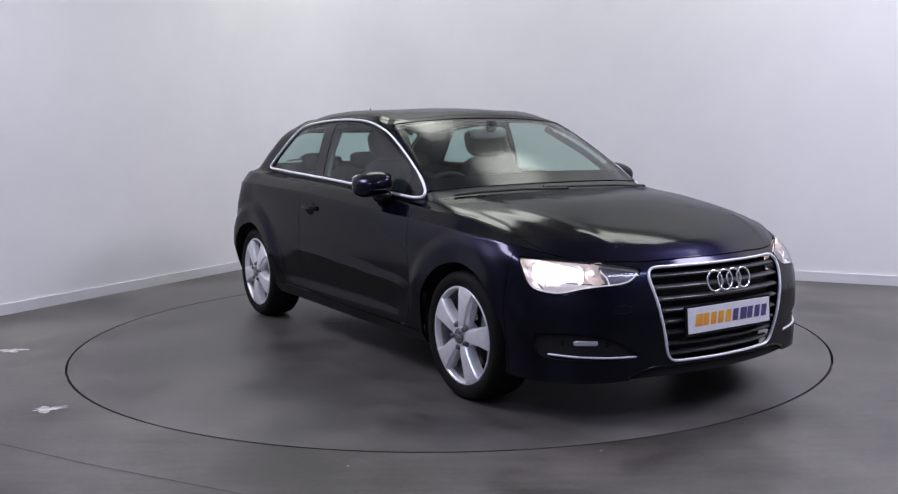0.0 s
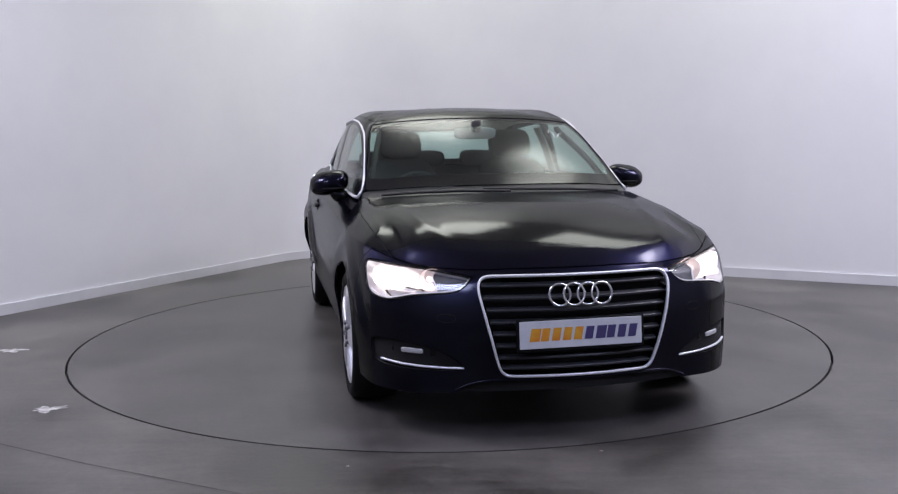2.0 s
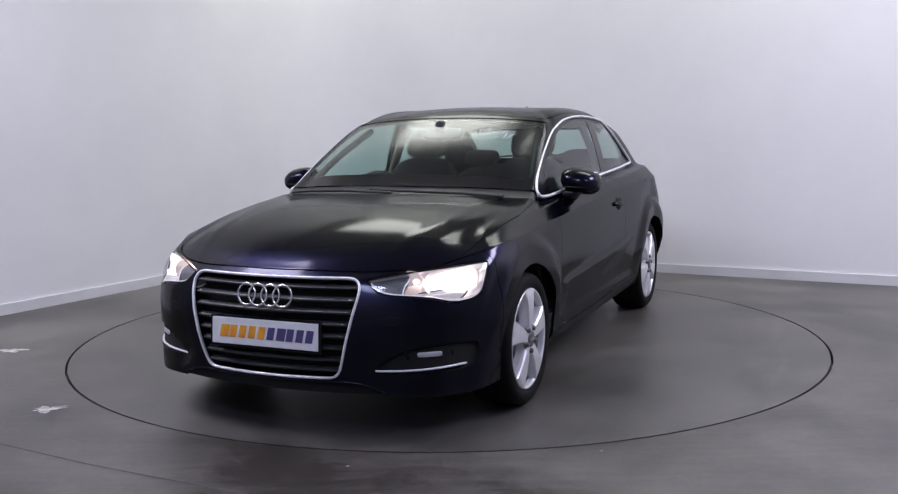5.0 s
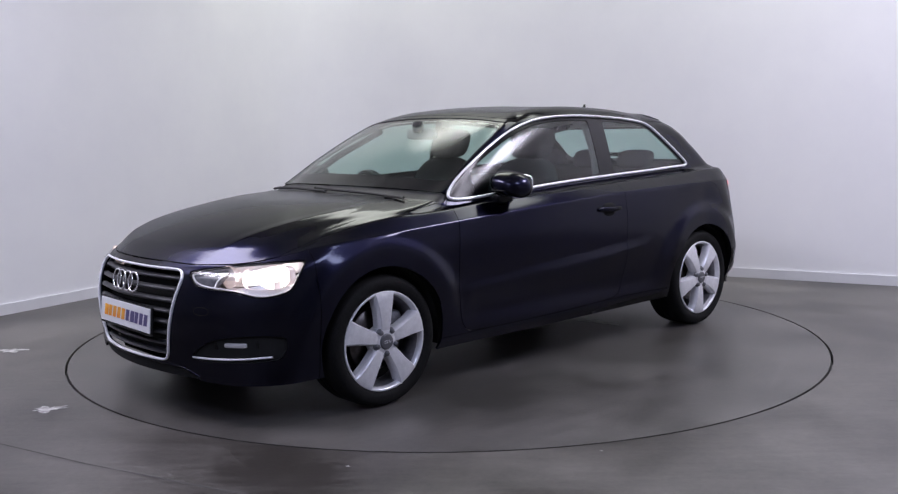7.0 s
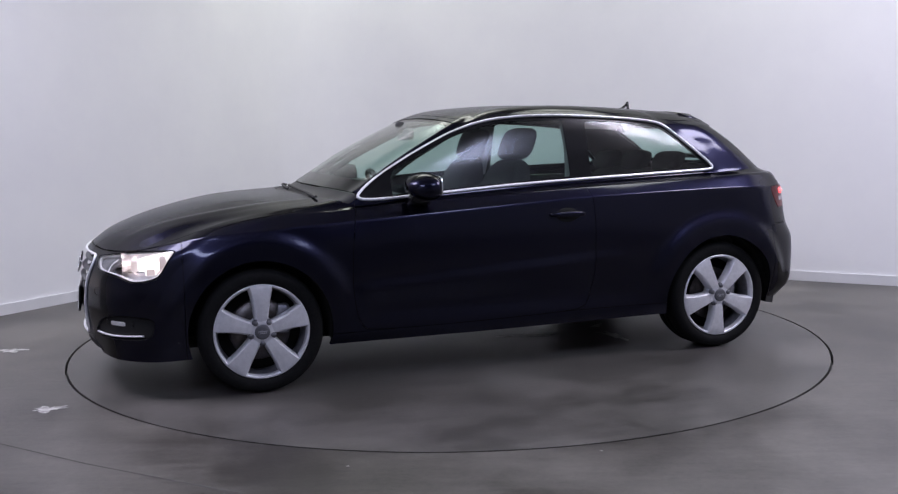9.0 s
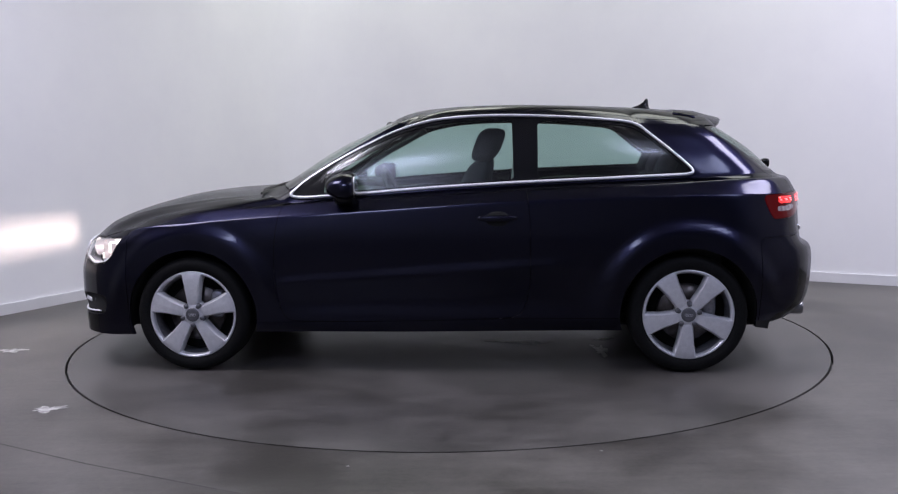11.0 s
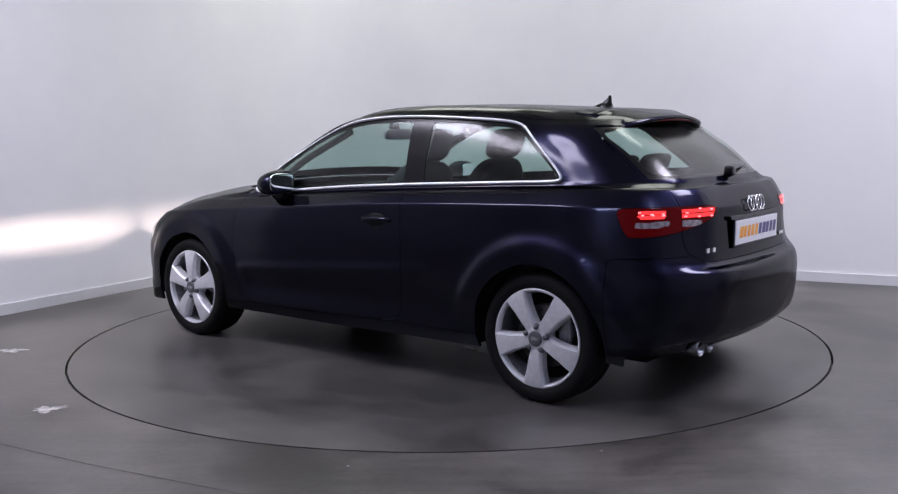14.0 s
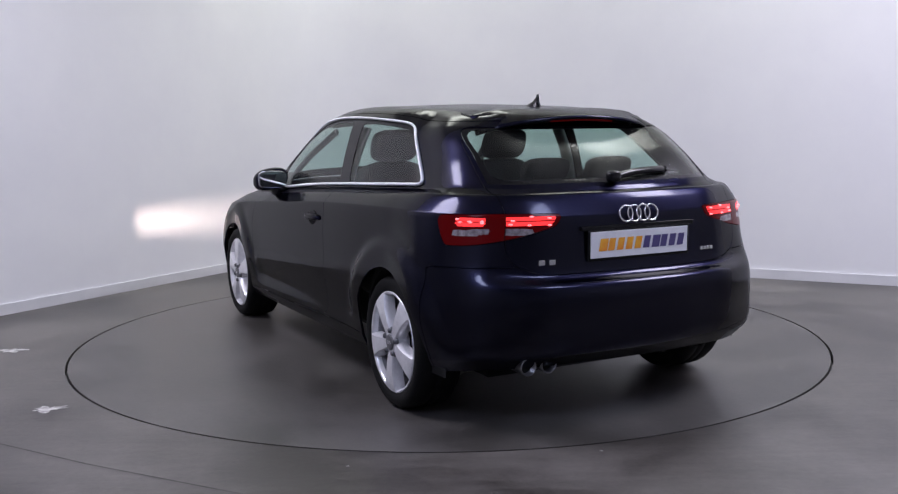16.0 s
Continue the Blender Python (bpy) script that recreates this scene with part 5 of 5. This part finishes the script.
for r in range(4):
    f += [(r * 12 + i, r * 12 + (i + 1) % 12, (r + 1) * 12 + (i + 1) % 12, (r + 1) * 12 + i) for i in range(12)]
f += [tuple(range(48, 60))]
mesh_object("aerial", v, f, gloss_black, car, "black shark-fin aerial")

# rear wiper
arm = np.array([(-1.872, 0.07, 1.035), (-1.858, 0.02, 1.053), (-1.842, -0.07, 1.068), (-1.818, -0.20, 1.073), (-1.79, -0.30, 1.073)])
e = evenly(arm, 0.02)
wiper = mesh_object("rear_wiper", *bead(e, e * 0 + (-0.85, 0, 0.52), 0.032, 0.020), gloss_black, car, "black rear wiper arm")
e = evenly(np.array([(-1.85, 0.0, 1.062), (-1.82, -0.2, 1.066), (-1.77, -0.35, 1.062), (-1.735, -0.43, 1.055)]), 0.02)
mesh_object("wiper_blade", *bead(e, e * 0 + (-0.85, 0, 0.52), 0.012, 0.012), seal_black, wiper)
v, f = blob(-1.872, 0.055, 1.052, 0.022, 0.032, 0.026, 0.6, 0.6)
mesh_object("wiper_pivot", v, f, gloss_black, wiper)

# front wipers at rest on the cowl
for pts in (((0.97, 0.62, 0.948), (0.985, 0.40, 0.962), (0.99, 0.10, 0.970), (0.98, -0.12, 0.975)), ((1.01, 0.02, 0.962), (0.995, -0.25, 0.968), (0.955, -0.5, 0.962), (0.91, -0.64, 0.950))):
    e = evenly(np.array(pts) - (0.0, 0.0, 0.014), 0.02)
    w = mesh_object("front_wiper", *bead(e, e * 0 + (0.5, 0, 0.86), 0.015, 0.012), seal_black, car, "black windscreen wiper at rest")

# twin exhaust tips
for y in (0.545, 0.445):
    v, f = lathe([(0.028, 0.10), (0.0355, 0.10), (0.0375, 0.0), (0.036, -0.004), (0.033, -0.002), (0.030, 0.04), (0.0, 0.045)], 32)
    tip = mesh_object("exhaust_tip", np.stack([v[:, 1] - 1.955, v[:, 0] + y, v[:, 2] + 0.288], -1), f, steel_tip, car, "polished steel exhaust tip")
    # black disc painted in for the dark inside of the pipe
    q, g = lathe([(0.0, 0.03), (0.0315, 0.03)], 24)
    mesh_object("bore_shade", np.stack([q[:, 1] - 1.955, q[:, 0] + y, q[:, 2] + 0.288], -1), g, under_black, tip)

# lower rear apron
rows = []
for y in np.linspace(-0.50, 0.50, 25):
    q, _ = skin_point(y, 0.345, False)
    rows.append([(q[0] + 0.03, y, 0.36), (q[0] + 0.03, y, 0.33), (q[0] + 0.06, y, 0.30), (q[0] + 0.11, y, 0.275), (q[0] + 0.25, y, 0.26)])
k = 5
mesh_object("rear_apron", [q for r in rows for q in r], [(i * k + j, i * k + j + 1, (i + 1) * k + j + 1, (i + 1) * k + j) for i in range(24) for j in range(4)], plastic_black, rear, "black lower rear apron")

# bars in place of the rear badges
for y0, n, z, h in ((0.455, 2, 0.715, 0.022), (-0.395, 4, 0.722, 0.016)):
    for i in range(n):
        y = y0 - (i - (n - 1) / 2) * (0.046 if n == 2 else 0.021)
        q, m = skin_point(y, z, False, 0.003)
        w = 0.030 if n == 2 else 0.015
        part("badge_bar", block(q[0] - 0.003, q[0] + 0.006, y - w / 2, y + w / 2, z - h / 2, z + h / 2, 0.0015), bright_chrome, boot_panel, "small bright badge bar")

# plate lamp strip above the rear plate
part("plate_recess", block(-1.984, -1.95, -0.30, 0.30, 0.836, 0.856, 0.004), gloss_black, boot_panel, "black grip strip above the plate")


# ---- cabin ----
def seat(y, parent=car):
    root = new("seat")
    root.parent = parent
    tagged(root, "dark cloth front seat")

    def lean(v):
        v[:, 0] -= (v[:, 2] - 0.45) * 0.36
        return v

    mesh_object("cushion", *blob(0.22, y, 0.44, 0.26, 0.25, 0.10, 0.5, 0.5), fabric, root)
    mesh_object("backrest", *blob(0.0, y, 0.76, 0.085, 0.245, 0.335, 0.6, 0.5, 24, 16, lean), fabric, root)
    mesh_object("headrest", *blob(0.0, y, 1.18, 0.075, 0.135, 0.092, 0.6, 0.6, 24, 14, lean), fabric, root)
    for d in (-0.05, 0.05):
        mesh_object("headrest_post", *blob(0.0, y + d, 1.06, 0.007, 0.007, 0.06, 0.3, 1, 8, 4, lean), chrome, root)


seat(0.36)
seat(-0.36)
bench = new("rear_bench")
bench.parent = car
tagged(bench, "dark cloth rear bench")


def lean_back(v):
    v[:, 0] -= (v[:, 2] - 0.5) * 0.42
    return v


mesh_object("cushion", *blob(-0.82, 0, 0.45, 0.24, 0.58, 0.10, 0.5, 0.4), fabric, bench)
mesh_object("backrest", *blob(-1.06, 0, 0.72, 0.08, 0.60, 0.30, 0.5, 0.4, 28, 14, lean_back), fabric, bench)
for y in (0.38, 0.0, -0.38):
    mesh_object("headrest", *blob(-1.02, y, 1.06, 0.05, 0.13, 0.062, 0.6, 0.5, 24, 12, lean_back), fabric, bench)
mesh_object("dashboard", *blob(0.66, 0, 0.78, 0.30, 0.70, 0.150, 0.45, 0.4), cabin_black, car, "dark dashboard")
mesh_object("instrument_hood", *blob(0.52, -0.36, 0.93, 0.10, 0.19, 0.045, 0.7, 0.7), cabin_black, car)
a = np.linspace(0, 2 * math.pi, 41)[:-1]
p = np.stack([0.36 + 0.07 * np.sin(a), -0.36 + 0.182 * np.cos(a), 0.855 + 0.165 * np.sin(a)], -1)
wheel_ring = mesh_object("steering_wheel", *bead(p, p * 0 + (-0.92, 0, 0.39), 0.032, 0.030, True), cabin_black, car, "dark steering wheel")
mesh_object("steering_hub", *blob(0.385, -0.36, 0.845, 0.03, 0.075, 0.06, 0.7, 0.7), cabin_black, wheel_ring)
for pts in (((0.37, -0.52, 0.86), (0.385, -0.36, 0.85), (0.37, -0.20, 0.86)), ((0.385, -0.36, 0.85), (0.345, -0.36, 0.72))):
    e = evenly(np.array(pts), 0.03)
    mesh_object("steering_spoke", *bead(e, e * 0 + (-0.92, 0.01, 0.39), 0.03, 0.016), cabin_black, wheel_ring)
v, f = blob(0.30, 0.0, 1.245, 0.022, 0.125, 0.034, 0.5, 0.5)
inside = mesh_object("interior_mirror", v, f, trim_grey, car, "grey rear-view mirror")
v, f = blob(0.33, 0.0, 1.285, 0.03, 0.03, 0.035, 0.7, 0.7)
mesh_object("mirror_mount", v, f, cabin_black, inside)
for sign in (1, -1):
    mesh_object("door_card", *blob(0.15, 0.765 * sign, 0.63, 0.62, 0.030, 0.275, 0.3, 0.3), cabin_black, car, "dark door lining")
    mesh_object("rear_side_trim", *blob(-1.0, 0.690 * sign, 0.69, 0.50, 0.035, 0.265, 0.3, 0.3), cabin_black, car, "dark rear side lining")
    # inner pillars
    for pts, w in ((((0.70, 0.675, 0.95), (0.47, 0.615, 1.11), (0.17, 0.54, 1.265)), 0.035), (((-0.44, 0.72, 0.97), (-0.46, 0.675, 1.14), (-0.46, 0.61, 1.28)), 0.10),
                   ):
        e = evenly(np.array([(a, b * sign, c) for a, b, c in pts]), 0.04)
        mesh_object("pillar_trim", *bead(e, e * 0 + (0.0, -0.93 * sign, -0.35), w, 0.03), cabin_black if w != 0.10 else headliner, car, "inner pillar lining")
mesh_object("parcel_shelf", *blob(-1.45, 0, 0.935, 0.25, 0.58, 0.015, 0.4, 0.3), cabin_black, car, "black parcel shelf")
lining, _ = cut(WHOLE, (10.35 - WHOLE[0][:, 6]) * 0.05)
panel("roof_lining", lining, headliner, car, "pale grey roof lining", depth=0, lift=-0.035, both=True)

# washer caps and a faint scrawl on the windscreen
for sign in (1, -1):
    box = soften(((0.50, 0.488), (0.575, 0.488), (0.575, 0.522), (0.50, 0.522)), 1)
    p, n = nose_line([(a * sign, b) for a, b in box], 0.0, closed=True, step=0.006)
    mesh_object("washer_cap_joint", *bead(p, n, 0.003, 0.002, True, 6), under_black, front, "fine joint of the washer cap")
GLASS = SCREEN[0]
def screen_point(y, z):
    d = (GLASS[:, 1] - abs(y)) ** 2 + (GLASS[:, 2] - z) ** 2
    q = GLASS[np.argmin(d)]
    return q[:3] * (1, 1 if y >= 0 else -1, 1), q[3:6] * (1, 1 if y >= 0 else -1, 1)
scrawl = [screen_point(y, z) for y, z in ((0.405, 1.235), (0.42, 1.255), (0.435, 1.245), (0.43, 1.225), (0.45, 1.215), (0.475, 1.232), (0.49, 1.225))]
p, n = np.array([q[0] + q[1] * 0.0005 for q in scrawl]), np.array([q[1] for q in scrawl])
mesh_object("windscreen_mark", *bead(p, n, 0.006, 0.0015, False, 6), plate_white, car, "small pale handwritten mark on the glass")


# ---- what turns ----
def motions():
    turns = (
        (0.0, -57.66), (0.5, -61.29), (1.0, -66.70), (1.5, -72.54), (2.0, -78.44),
        (2.5, -84.31), (3.0, -90.27), (3.5, -96.19), (4.0, -102.15), (4.5, -108.02),
        (7.0, -137.36), (7.5, -143.24), (8.0, -149.12), (8.5, -154.98), (9.0, -160.84),
        (11.5, -190.06), (12.0, -195.87), (12.5, -201.64), (13.0, -207.41), (13.5, -213.21),
        (14.0, -219.02), (14.5, -224.82), (15.0, -230.66), (15.5, -236.53), (16.0, -242.46),
    )
    out = [(t, pose(0, 0, 0, 0, 0, a) @ Matrix.Translation((-0.0061, 0.1110, 0))) for t, a in turns]
    walk(car, out)
    walk(table, [(t, pose(0, 0, 0, 0, 0, a)) for t, a in turns])


motions()
